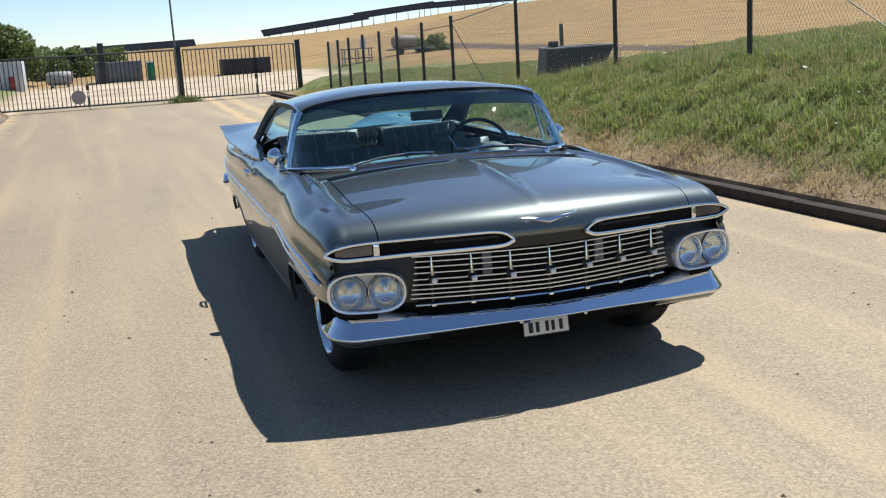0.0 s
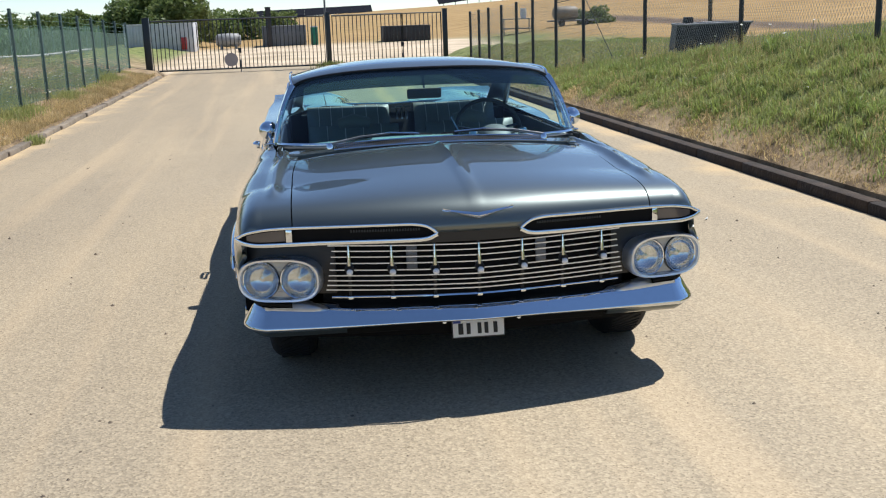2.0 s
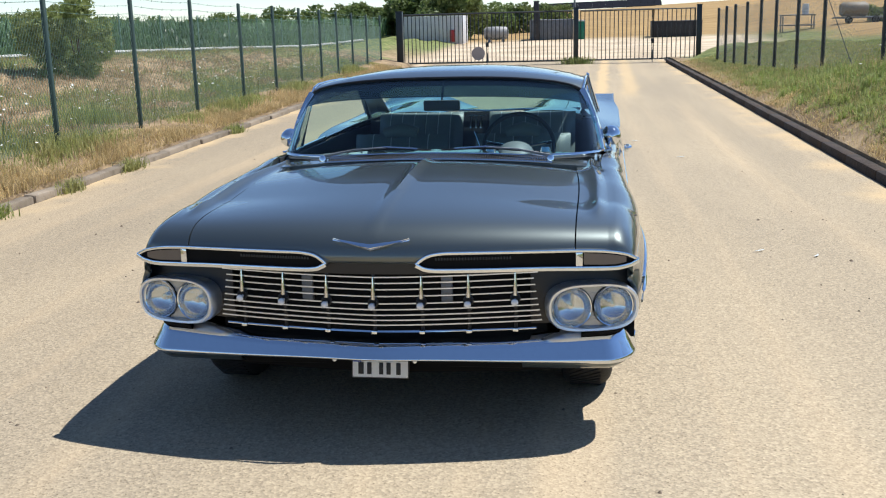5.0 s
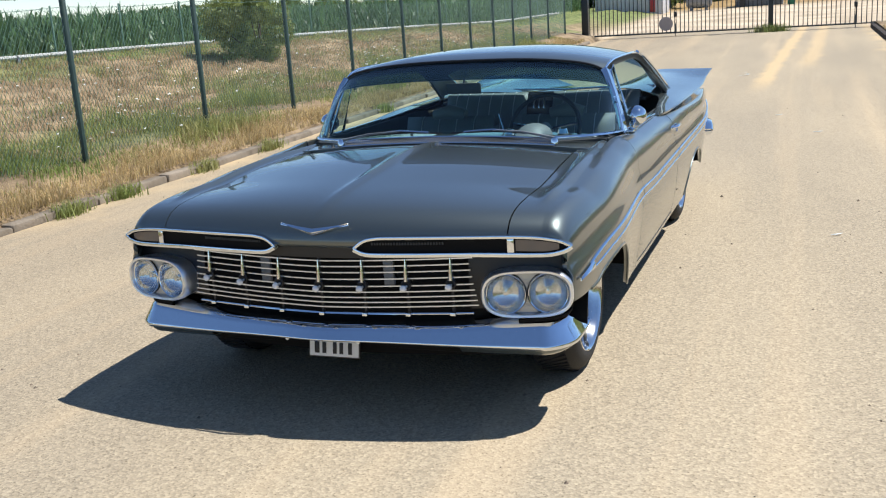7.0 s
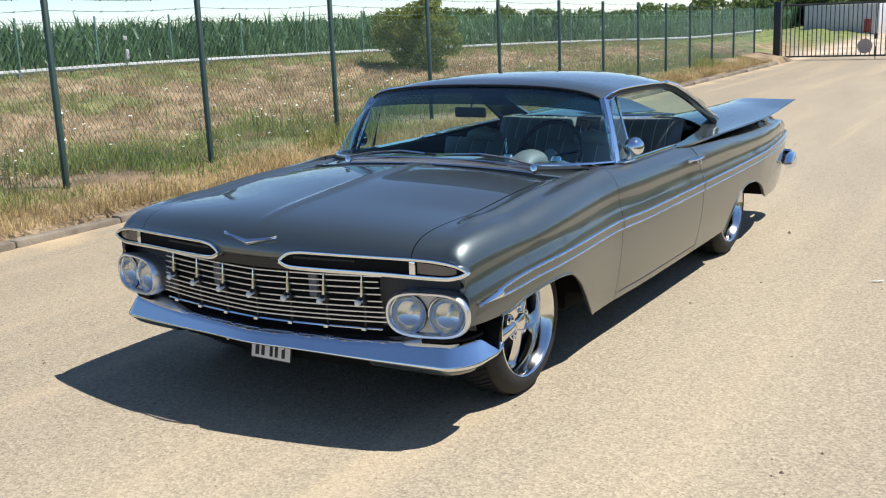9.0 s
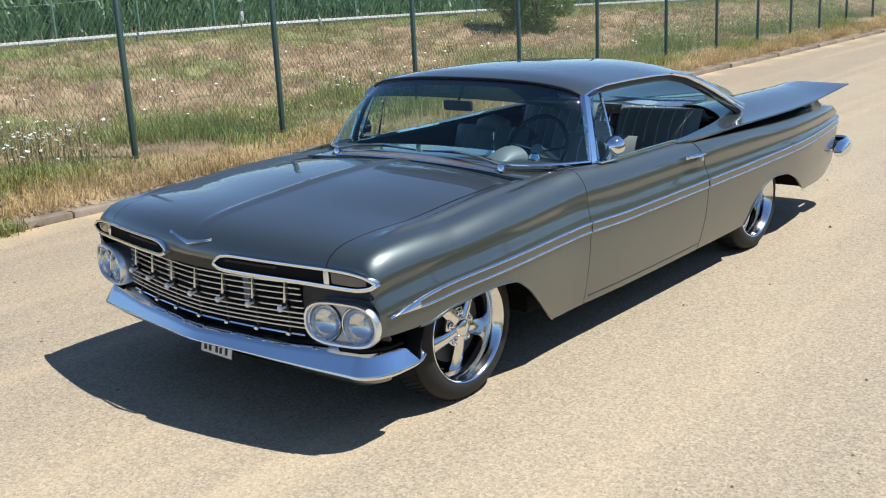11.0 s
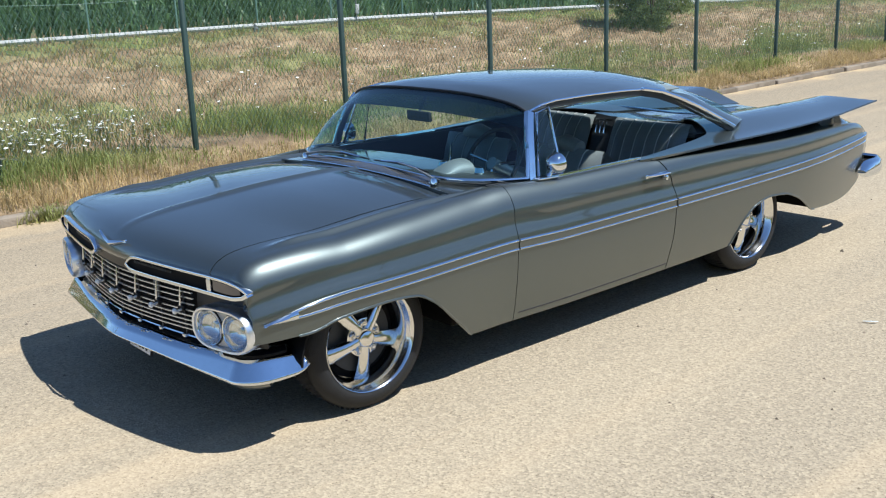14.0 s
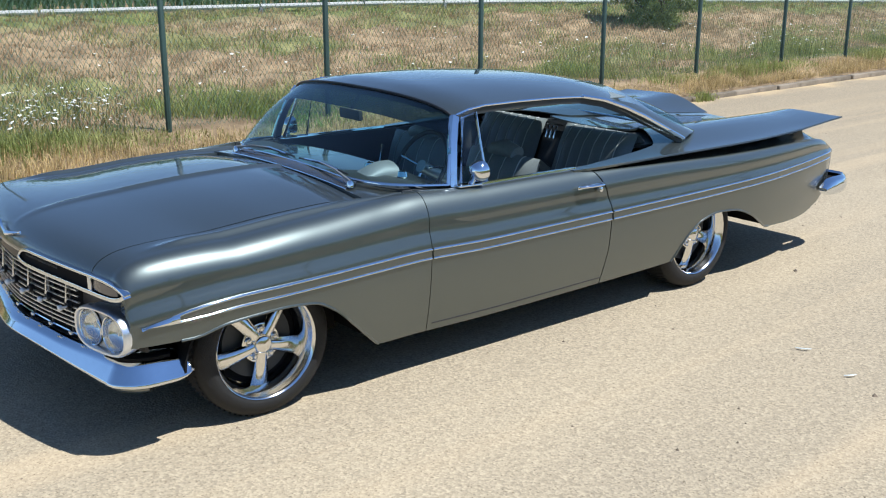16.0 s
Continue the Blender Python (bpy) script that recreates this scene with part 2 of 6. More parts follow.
GREYM = material("grey_steel", (0.20, 0.21, 0.22), 0.55, 0.2, vary=0.15, scale=6)
TAN = material("tan_tank_paint", (0.24, 0.20, 0.14), 0.6, vary=0.15, scale=5)
REDM = material("red_paint", (0.42, 0.03, 0.03), 0.45, vary=0.1)
GRNM = material("green_plastic", (0.01, 0.16, 0.09), 0.5, vary=0.1)
PANELM = material("solar_panel_dark", (0.02, 0.022, 0.028), 0.95, vary=0.1, scale=3, spec=0.0)
WOOD = material("weathered_wood", (0.15, 0.10, 0.06), 0.85, vary=0.25, scale=20, bump=0.4)
BUSHM = material("shrub_leaves", (0.26, 0.29, 0.10), 0.5, scale=4, second=(0.16, 0.21, 0.06), island=True, big=0.8, spec=0.3)
TANKM = material("dusty_white_paint", (0.30, 0.30, 0.29), 0.6, vary=0.2, scale=5)
SIGNM = material("faded_sign", (0.42, 0.36, 0.33), 0.6, vary=0.06)


def let_light_through(m, share):
    """Thin leaves: part of the light that falls on one side shines out of the other."""
    n, ln = m.node_tree.nodes, m.node_tree.links
    bsdf = n["Principled BSDF"]
    thin, mix = n.new("ShaderNodeBsdfTranslucent"), n.new("ShaderNodeMixShader")
    ln.new(bsdf.inputs["Base Color"].links[0].from_socket, thin.inputs["Color"])
    mix.inputs[0].default_value = share
    ln.new(bsdf.outputs[0], mix.inputs[1])
    ln.new(thin.outputs[0], mix.inputs[2])
    ln.new(mix.outputs[0], n["Material Output"].inputs["Surface"])


for leafy in (GREEN, LUSH, DRY, BROWN, LEAF, CORN, BUSHM):
    let_light_through(leafy, 0.45)
for glassy in (LENS, GLASS, CLEARG, BAND):
    glassy.use_backface_culling = False


# ---- mesh tools ----
def spline(knots):
    """A smooth function through (place, value) pairs that never overshoots."""
    k = np.array(knots, float)
    x, y = k[:, 0], k[:, 1]
    h, d = np.diff(x), np.diff(y) / np.diff(x)
    m = np.zeros(len(x))
    m[0], m[-1] = d[0], d[-1]
    for i in range(1, len(x) - 1):
        if d[i - 1] * d[i] > 0:
            w1, w2 = 2 * h[i] + h[i - 1], h[i] + 2 * h[i - 1]
            m[i] = (w1 + w2) / (w1 / d[i - 1] + w2 / d[i])

    def f(t):
        t = np.clip(t, x[0], x[-1])
        i = np.clip(np.searchsorted(x, t) - 1, 0, len(x) - 2)
        s = (t - x[i]) / h[i]
        return (2 * s**3 - 3 * s**2 + 1) * y[i] + (s**3 - 2 * s**2 + s) * h[i] * m[i] + (3 * s**2 - 2 * s**3) * y[i + 1] + (s**3 - s**2) * h[i] * m[i + 1]

    return f


def smooth(a, b, t):
    s = np.clip((t - a) / (b - a), 0, 1)
    return s * s * (3 - 2 * s)


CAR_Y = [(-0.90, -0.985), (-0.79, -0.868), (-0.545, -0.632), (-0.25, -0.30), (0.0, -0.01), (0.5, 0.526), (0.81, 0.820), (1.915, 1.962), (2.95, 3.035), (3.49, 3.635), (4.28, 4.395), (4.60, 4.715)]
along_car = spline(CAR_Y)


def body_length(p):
    """Warps the car's drawing-board length, width and height to fit the camera's view."""
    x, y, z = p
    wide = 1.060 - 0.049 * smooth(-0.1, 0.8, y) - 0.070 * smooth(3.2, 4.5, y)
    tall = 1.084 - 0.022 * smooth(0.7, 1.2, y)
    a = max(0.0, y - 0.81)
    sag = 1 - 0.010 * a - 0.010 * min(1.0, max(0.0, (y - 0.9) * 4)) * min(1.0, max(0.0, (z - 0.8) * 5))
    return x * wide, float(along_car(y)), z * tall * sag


class Shape:
    """Gathers solids into one mesh."""

    def __init__(self):
        self.v, self.f = [], []

    def add(self, verts, faces):
        o = len(self.v)
        self.v += [tuple(float(c) for c in p) for p in verts]
        self.f += [tuple(i + o for i in q) for q in faces]
        return self

    def box(self, centre, size, bevel=0.0, turn=None):
        hx, hy, hz = (s / 2 for s in size)
        b = min(bevel, hx * 0.9, hy * 0.9, hz * 0.9)
        bm = bmesh.new()
        bmesh.ops.create_cube(bm, size=1.0, matrix=Matrix.Diagonal((size[0], size[1], size[2], 1)))
        if b > 0:
            bmesh.ops.bevel(bm, geom=bm.edges[:], offset=b, segments=2, affect="EDGES", profile=0.5)
        m = Matrix.Translation(centre) @ (turn or Matrix())
        bm.verts.index_update()
        self.add([m @ p.co for p in bm.verts], [[p.index for p in q.verts] for q in bm.faces])
        bm.free()
        return self

    def tube(self, path, radius, n=8, closed=False, flat=1.0):
        """A round bar along a path; radius may be a list. flat squashes it upwards."""
        P = np.array(path, float)
        R = np.broadcast_to(np.array(radius, float), (len(P),))
        T = np.roll(P, -1, 0) - np.roll(P, 1, 0) if closed else np.gradient(P, axis=0)
        T /= np.linalg.norm(T, axis=1)[:, None] + 1e-9
        verts = []
        for p, t, r in zip(P, T, R):
            up = np.array((0, 0, 1.0)) if abs(t[2]) < 0.9 else np.array((0, 1.0, 0))
            a = np.cross(up, t)
            a /= np.linalg.norm(a)
            b = np.cross(t, a)
            verts += [p + r * (math.cos(w) * a + flat * math.sin(w) * b) for w in np.linspace(0, 2 * math.pi, n, endpoint=False)]
        k = len(P)
        faces = [(i * n + j, i * n + (j + 1) % n, ((i + 1) % k) * n + (j + 1) % n, ((i + 1) % k) * n + j) for i in range(k if closed else k - 1) for j in range(n)]
        if not closed:
            faces += [tuple(range(n))[::-1], tuple(range((k - 1) * n, k * n))]
        return self.add(verts, faces)

    def sweep(self, path, outline, up=(0, 0, 1)):
        """An outline (sideways, upwards) carried along a path."""
        P, U = np.array(path, float), np.array(up, float)
        T = np.gradient(P, axis=0)
        T /= np.linalg.norm(T, axis=1)[:, None] + 1e-9
        n, k, verts = len(outline), len(P), []
        for p, t in zip(P, T):
            a = np.cross(t, U)
            a /= np.linalg.norm(a) + 1e-9
            b = np.cross(a, t)
            verts += [p + s * a + u * b for s, u in outline]
        faces = [(i * n + j, i * n + (j + 1) % n, (i + 1) * n + (j + 1) % n, (i + 1) * n + j) for i in range(k - 1) for j in range(n)]
        faces += [tuple(range(n))[::-1], tuple(range((k - 1) * n, k * n))]
        return self.add(verts, faces)

    def sheet(self, P, thick):
        """A grid of points made into a solid panel of that thickness, away from its normal."""
        P = np.array(P, float)
        r, c = P.shape[:2]
        N = np.cross(np.gradient(P, axis=0), np.gradient(P, axis=1))
        N /= np.linalg.norm(N, axis=2)[:, :, None] + 1e-9
        verts = np.concatenate([P.reshape(-1, 3), (P - N * thick).reshape(-1, 3)])
        k = r * c
        faces = []
        for i in range(r - 1):
            for j in range(c - 1):
                a = i * c + j
                faces += [(a, a + c, a + c + 1, a + 1), (k + a, k + a + 1, k + a + c + 1, k + a + c)]
        rim = [j for j in range(c)] + [i * c + c - 1 for i in range(1, r)] + [(r - 1) * c + j for j in range(c - 2, -1, -1)] + [i * c for i in range(r - 2, 0, -1)]
        for a, b in zip(rim, rim[1:] + rim[:1]):
            faces.append((a, b, k + b, k + a))
        return self.add(verts, faces)

    def lathe(self, profile, n=32, place=Matrix()):
        """A profile of (radius, along x) turned about the x axis."""
        k = len(profile)
        verts = [place @ Vector((x, r * math.cos(w), r * math.sin(w))) for w in np.linspace(0, 2 * math.pi, n, endpoint=False) for r, x in profile]
        faces = [(i * k + j, i * k + j + 1, ((i + 1) % n) * k + j + 1, ((i + 1) % n) * k + j) for i in range(n) for j in range(k - 1)]
        return self.add(verts, faces)

    def part(self, name, mat, parent=None, label="", sharp=40, fix=True, smooth=True, local=False):
        root = parent
        while root is not None and root.parent is not None:
            root = root.parent
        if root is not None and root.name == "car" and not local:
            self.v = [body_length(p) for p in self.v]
        me = bpy.data.meshes.new(name)
        me.from_pydata(self.v, [], self.f)
        if fix:
            bm = bmesh.new()
            bm.from_mesh(me)
            bmesh.ops.recalc_face_normals(bm, faces=bm.faces[:])
            bm.to_mesh(me)
            bm.free()
        if smooth:
            me.polygons.foreach_set("use_smooth", [True] * len(me.polygons))
            me.set_sharp_from_angle(angle=radians(sharp))
        me.materials.append(mat)
        ob = new(name, me)
        ob.parent = parent
        if label:
            ob["label"] = label
        return ob


def thing(name, label, category, group="", at=(0, 0, 0), kind=""):
    ob = new(name)
    ob.location = at
    return tagged(ob, label, category, group, kind)


def blades(name, mat, spots, height, width, lean, parent=None, seed=1, bent=True):
    """Grass as one mesh: each blade a bent, tapering strip. spots: n x 3."""
    rng = np.random.default_rng(seed)
    n = len(spots)
    h = height * rng.uniform(0.45, 1.25, n) if np.isscalar(height) else height * rng.uniform(0.6, 1.2, n)
    a, tilt = rng.uniform(0, 2 * np.pi, n), lean * rng.uniform(0.1, 1.2, n)
    side = np.stack([np.cos(a), np.sin(a), np.zeros(n)], 1) * (width * rng.uniform(0.6, 1.3, n))[:, None] / 2
    b = a + np.pi / 2 + rng.uniform(-0.6, 0.6, n)
    out = np.stack([np.cos(b), np.sin(b), np.zeros(n)], 1)
    up = np.array((0, 0, 1.0))
    mid = spots + up * (h * 0.6)[:, None] + out * (h * tilt * 0.3)[:, None]
    tip = spots + up * (h * np.cos(tilt * 0.7))[:, None] + out * (h * tilt * 0.9)[:, None]
    v = np.stack([spots - side, spots + side, mid + side * 0.7, mid - side * 0.7, tip], 1).reshape(-1, 3)
    k = np.arange(n) * 5
    loops = np.stack([k, k + 1, k + 2, k + 3, k + 3, k + 2, k + 4], 1).reshape(-1)
    starts = (np.arange(n)[:, None] * 7 + np.array((0, 4))).reshape(-1)
    me = bpy.data.meshes.new(name)
    me.vertices.add(len(v))
    me.vertices.foreach_set("co", v.reshape(-1))
    me.loops.add(len(loops))
    me.loops.foreach_set("vertex_index", loops.astype(np.int32))
    me.polygons.add(len(starts))
    me.polygons.foreach_set("loop_start", starts.astype(np.int32))
    me.update(calc_edges=True)
    me.validate()
    me.materials.append(mat)
    ob = new(name, me)
    ob.parent = parent
    return ob


# ---- ground, road and kerbs ----
ROAD_L, ROAD_R, GATE_Y = -3.98, 3.34, 26.1
bank_right = spline([(-40, 1.15), (0, 1.15), (6, 1.02), (8.8, 0.86), (11.6, 0.60), (14.2, 0.34), (17, 0.25), (22, 0.22), (25, 0.12), (60, 0.1)])
rail_x = spline([(-40, -15.0), (-5, -14.0), (5, -13.6), (10, -13.2), (14.6, -12.1), (17, -11.5), (20.8, -10.9), (25, -9.8), (32, -8.6), (60, -8.6)])
rail_z = spline([(-40, 0.82), (10, 0.80), (15, 0.76), (20, 0.68), (25, 0.58), (32, 0.42), (60, 0.35)])
skyline = spline([(-2, 0.0), (-0.2, 0.0), (0.0, 0.001), (0.11, 0.005), (0.22, 0.010), (0.39, 0.025), (0.6, 0.036), (1.0, 0.042), (1.6, 0.035), (3.2, 0.0)])


def fence_right_x(y):
    return 5.55 - 0.105 * (np.minimum(y, 24) - 9)


def land(x, y):
    """The height of the open ground."""
    x, y = np.asarray(x, float), np.asarray(y, float)
    bumps = 0.025 * np.sin(x * 2.1 + 0.7 * y) * np.sin(1.7 * y - 0.4 * x) + 0.015 * np.sin(4.3 * x) * np.sin(3.9 * y + 1)
    d = ROAD_L - 0.14 - x
    bumps = bumps + 0.085 * smooth(1.2, 2.2, d) * (1 - smooth(9, 12, d)) * np.sin(5.3 * x + 1.7 * np.sin(3.1 * y)) * np.sin(4.1 * y + 1.3 * np.sin(2.3 * x))
    e = x - ROAD_R - 0.14
    bumps = bumps + 0.045 * smooth(0.3, 0.9, e) * (1 - smooth(5, 8, e)) * np.sin(6.1 * x + 1.9 * np.sin(2.7 * y)) * np.sin(4.7 * y + 1.6 * np.sin(2.9 * x))
    reach = np.maximum(ROAD_L - 1.9 - rail_x(y), 2.0)
    left = 0.09 + 0.15 * smooth(0, 1.0, d) + (rail_z(y) - 0.24) * smooth(0.0, 1.0, (d - 1.3) / reach) ** 0.85
    near = np.clip(e / np.maximum(fence_right_x(y) - ROAD_R, 0.6), 0, 3)
    right = 0.12 + (bank_right(y) - 0.12) * np.sin(np.clip(near, 0, 1) * np.pi / 2) + 0.24 * np.clip(near - 1, 0, 1.5)
    z = np.where(d > 0, left, np.where(e > 0, right, -0.04))
    yard = smooth(GATE_Y - 0.2, GATE_Y + 3, y) * smooth(-6.5, -4.4, x) * (1 - smooth(9, 14, x))
    z = z * (1 - yard) - 0.02 * yard + np.where((d > 0.1) | (e > 0.1), bumps, 0) * (1 - yard)
    r, az = np.hypot(x, y), np.arctan2(x, np.maximum(y, 0.01) * (y > 0) + 0.01)
    hill = 1.45 + skyline(az) * np.maximum(r, 1)
    k = smooth(18, 150, r) * smooth(-0.25, 0.02, az) * (y > -5)
    return z * (1 - k) + hill * k - 4.0 * smooth(400, 2400, r) * (1 - k)


def ground_material():
    """Dry earth that turns to sand in the yard, straw on the hill and green under the grass."""
    m = bpy.data.materials.new("open_ground")
    m.use_nodes = True
    n, ln = m.node_tree.nodes, m.node_tree.links
    bsdf = n["Principled BSDF"]
    bsdf.inputs["Roughness"].default_value = 0.95
    bsdf.inputs["Specular IOR Level"].default_value = 0.2
    tc = n.new("ShaderNodeTexCoord")

    def patch(scale, dark, light, lo=0.35, hi=0.65, stretch=(1, 1, 1)):
        mp = n.new("ShaderNodeMapping")
        mp.inputs["Scale"].default_value = stretch
        ln.new(tc.outputs["Object"], mp.inputs["Vector"])
        t = n.new("ShaderNodeTexNoise")
        t.inputs["Scale"].default_value, t.inputs["Detail"].default_value = scale, 8.0
        ln.new(mp.outputs[0], t.inputs["Vector"])
        r = n.new("ShaderNodeValToRGB")
        r.color_ramp.elements[0].position, r.color_ramp.elements[1].position = lo, hi
        r.color_ramp.elements[0].color, r.color_ramp.elements[1].color = (*dark, 1), (*light, 1)
        ln.new(t.outputs["Fac"], r.inputs["Fac"])
        return r.outputs["Color"]

    def over(name, a, b):
        at = n.new("ShaderNodeAttribute")
        at.attribute_name = name
        x = n.new("ShaderNodeMix")
        x.data_type = "RGBA"
        ln.new(at.outputs["Fac"], x.inputs[0])
        ln.new(a, x.inputs[6])
        ln.new(b, x.inputs[7])
        return x.outputs[2]

    c = patch(2.6, (0.17, 0.12, 0.07), (0.36, 0.265, 0.155))
    c = over("green", c, patch(3.0, (0.10, 0.13, 0.04), (0.22, 0.235, 0.085)))
    c = over("straw", c, patch(0.35, (0.235, 0.152, 0.06), (0.40, 0.27, 0.117), 0.3, 0.7, (1, 3, 1)))
    c = over("sand", c, patch(0.5, (0.40, 0.32, 0.22), (0.60, 0.49, 0.35)))
    c = over("soil", c, patch(2.0, (0.09, 0.065, 0.045), (0.17, 0.12, 0.08)))
    ln.new(c, bsdf.inputs["Base Color"])
    b = n.new("ShaderNodeBump")
    b.inputs["Strength"].default_value, b.inputs["Distance"].default_value = 0.7, 0.03
    t = n.new("ShaderNodeTexNoise")
    t.inputs["Scale"].default_value, t.inputs["Detail"].default_value = 22.0, 6.0
    ln.new(tc.outputs["Object"], t.inputs["Vector"])
    ln.new(t.outputs["Fac"], b.inputs["Height"])
    ln.new(b.outputs["Normal"], bsdf.inputs["Normal"])
    return m


def ground_sheet():
    xs = np.concatenate([-np.geomspace(1500, 30, 16), np.linspace(-28, -14, 20), np.linspace(-13.8, -6, 66), np.linspace(-5.8, ROAD_L - 0.14, 12), [ROAD_L - 0.12, -3, 0, 2, ROAD_R + 0.12], np.linspace(ROAD_R + 0.14, 8, 30), np.linspace(8.4, 40, 50), np.geomspace(44, 1500, 22)])
    ys = np.concatenate([-np.geomspace(1500, 12, 12), np.linspace(-10, 30, 221), np.linspace(31, 80, 50), np.geomspace(84, 2500, 24)])
    X, Y = np.meshgrid(xs, ys)
    Z = land(X, Y)
    r, c = X.shape
    k = np.arange(r * c).reshape(r, c)
    s = Shape()
    s.v = list(map(tuple, np.stack([X, Y, Z], 2).reshape(-1, 3).tolist()))
    s.f = list(map(tuple, np.stack([k[:-1, :-1], k[:-1, 1:], k[1:, 1:], k[1:, :-1]], 2).reshape(-1, 4).tolist()))
    ob = s.part("ground", ground_material(), fix=False)
    e, rr = X - fence_right_x(Y), np.hypot(X, Y)
    wob = 0.5 * np.sin(X * 1.3 + Y) + 0.4 * np.sin(0.7 * Y)
    yard = smooth(GATE_Y - 0.5, GATE_Y + 1.5, Y) * smooth(-5.5, -4.2, X) * (1 - smooth(44, 50, Y + wob)) * (1 - smooth(8, 10, X))
    track = smooth(7.6, 8.6, e + wob) * (1 - smooth(10.5, 11.5, e + wob)) * (Y < 24)
    zones = {
        "green": smooth(0.30, 0.8, X - ROAD_R) * (X > 0) + (X < 0) * smooth(-1.8, -0.6, -np.abs(X - rail_x(Y) - 0.4)) + smooth(28, 40, Y) * (X < -5) + 0.7 * (X < -5) * smooth(0.5, 1.3, np.sin(X * 1.7 + 1.3 * np.sin(Y * 0.8)) + np.sin(Y * 1.36 + 1.1 * np.sin(X))),
        "straw": (X > 3) * smooth(6.6, 8.4, e + 0.8 * wob) + smooth(44, 50, Y + wob) * (X > -6),
        "sand": yard + track * 0.9,
        "soil": (X > 3) * smooth(12.5, 13.4, e + 0.4 * wob) * (1 - smooth(15.6, 16.6, e + 0.4 * wob)) * (Y < 60),
    }
    for name, w in zones.items():
        a = ob.data.attributes.new(name, "FLOAT", "POINT")
        a.data.foreach_set("value", np.clip(w, 0, 1).astype(np.float32).reshape(-1))
    return ob


ground = tagged(ground_sheet(), "dry earth, grass, sandy yard and straw-coloured stubble hill", "ground", kind="structure")
road = Shape().sheet([[(x, y, 0.0) for y in np.linspace(-30, GATE_Y + 2.2, 60)] for x in np.linspace(ROAD_L, ROAD_R, 5)], 0.05).part("road", ASPHALT)
tagged(road, "sun-bleached chip-seal road dusted with pale sand", "road", kind="structure")


# ---- the car ----
def nose(x):
    """How far forward the front reaches, by the distance from the middle."""
    return -0.748 + 0.165 * (np.abs(x) / 0.95) ** 1.7


HOOD_ARC = [(0, 0.016, 0.670), (0.06, 0.0, 0.688), (0.12, 0.010, 0.722), (0.2, 0.05, 0.765), (0.28, 0.12, 0.796), (0.38, 0.25, 0.820), (0.52, 0.5, 0.843), (0.68, 0.8, 0.864), (0.84, 1.08, 0.870), (1.0, 1.30, 0.852)]
hood_d, hood_z = spline([(a, b) for a, b, c in HOOD_ARC]), spline([(a, c) for a, b, c in HOOD_ARC])
rise = spline([(b, c) for a, b, c in HOOD_ARC[1:]])


def top_z(x, d, z):
    """The top of hood and fenders: d behind the nose, where the middle stands at z."""
    k = np.clip(d / 0.45, 0, 1)
    return z - 0.045 * (np.abs(x) / 0.72) ** 2 * k - 0.012 * (1 - k) * (np.abs(x) / 0.9) ** 2 + 0.010 * np.exp(-(((np.abs(x) - 0.835) / 0.055) ** 2)) * smooth(0.08, 0.45, d) + 0.017 * np.exp(-((np.abs(np.abs(x) - 0.803) / 0.026) ** 1.6)) * smooth(0.16, 0.36, d)


half_width = spline([(-0.62, 0.940), (-0.5, 0.966), (-0.2, 0.990), (0.3, 1.002), (0.8, 1.006), (2.0, 1.006), (3.0, 1.008), (3.8, 1.0), (4.2, 0.975), (4.35, 0.93)])
trim_z = spline([(-0.62, 0.545), (-0.5, 0.560), (-0.13, 0.592), (0.8, 0.602), (2.0, 0.615), (3.0, 0.632), (4.0, 0.672), (4.35, 0.688)])
brow_x = spline([(-0.62, 0.845), (0.5, 0.845), (0.8, 0.862), (1.1, 0.885), (1.8, 0.890), (2.2, 0.945), (2.6, 0.958), (3.8, 0.958), (4.1, 0.94), (4.35, 0.85)])
brow_z = spline([(-0.62, 0.70), (0.5, 0.838), (0.9, 0.845), (1.8, 0.850), (2.1, 0.835), (2.5, 0.822), (3.1, 0.806), (3.6, 0.804), (3.95, 0.800), (4.2, 0.770), (4.35, 0.71)])
foot_z = spline([(-0.62, 0.465), (-0.36, 0.462), (-0.22, 0.492), (0.0, 0.505), (0.14, 0.492), (0.24, 0.440), (0.36, 0.335), (0.46, 0.245), (0.50, 0.215), (0.56, 0.210), (1.2, 0.208), (2.0, 0.216), (2.5, 0.226), (2.60, 0.232), (2.64, 0.285), (2.72, 0.385), (2.82, 0.450), (2.95, 0.478), (3.10, 0.468), (3.25, 0.420), (3.38, 0.345), (3.46, 0.298), (3.52, 0.290), (3.8, 0.280), (4.0, 0.292), (4.15, 0.335), (4.35, 0.43)])


def side_rows(y, nu=16, nv=14, crown=None):
    """The outline of the body's side at y, from the shoulder down to the sill, as (y, x, z)."""
    yc = max(y, -0.584)
    W, zt, zb = half_width(yc), trim_z(yc), foot_z(yc)
    xa, za = brow_x(y), brow_z(y)
    if y < 0.8:
        mid = rise(max(y - nose(0.845), 0.001))
        za = crown or za + (top_z(0.845, max(y - nose(0.845), 0.0), mid) - za) * (1 - smooth(0.1, 0.8, y))
    rows = []
    for u in np.linspace(0, 1, nu):
        x = xa + (W - xa) * math.sin(u * math.pi / 2) ** 0.85 - 0.016 * math.exp(-(((u - 0.78) / 0.13) ** 2))
        rows.append((y, x, zt + (za - zt) * math.cos(u * math.pi / 2)))
    for v in np.linspace(0, 1, nv):
        z = zt - 0.034 + (zb - zt + 0.034) * v
        rows.append((y, W - 0.004 - 0.05 * ((zt - 0.034 - z) / 0.36) ** 1.7, z))
    return rows


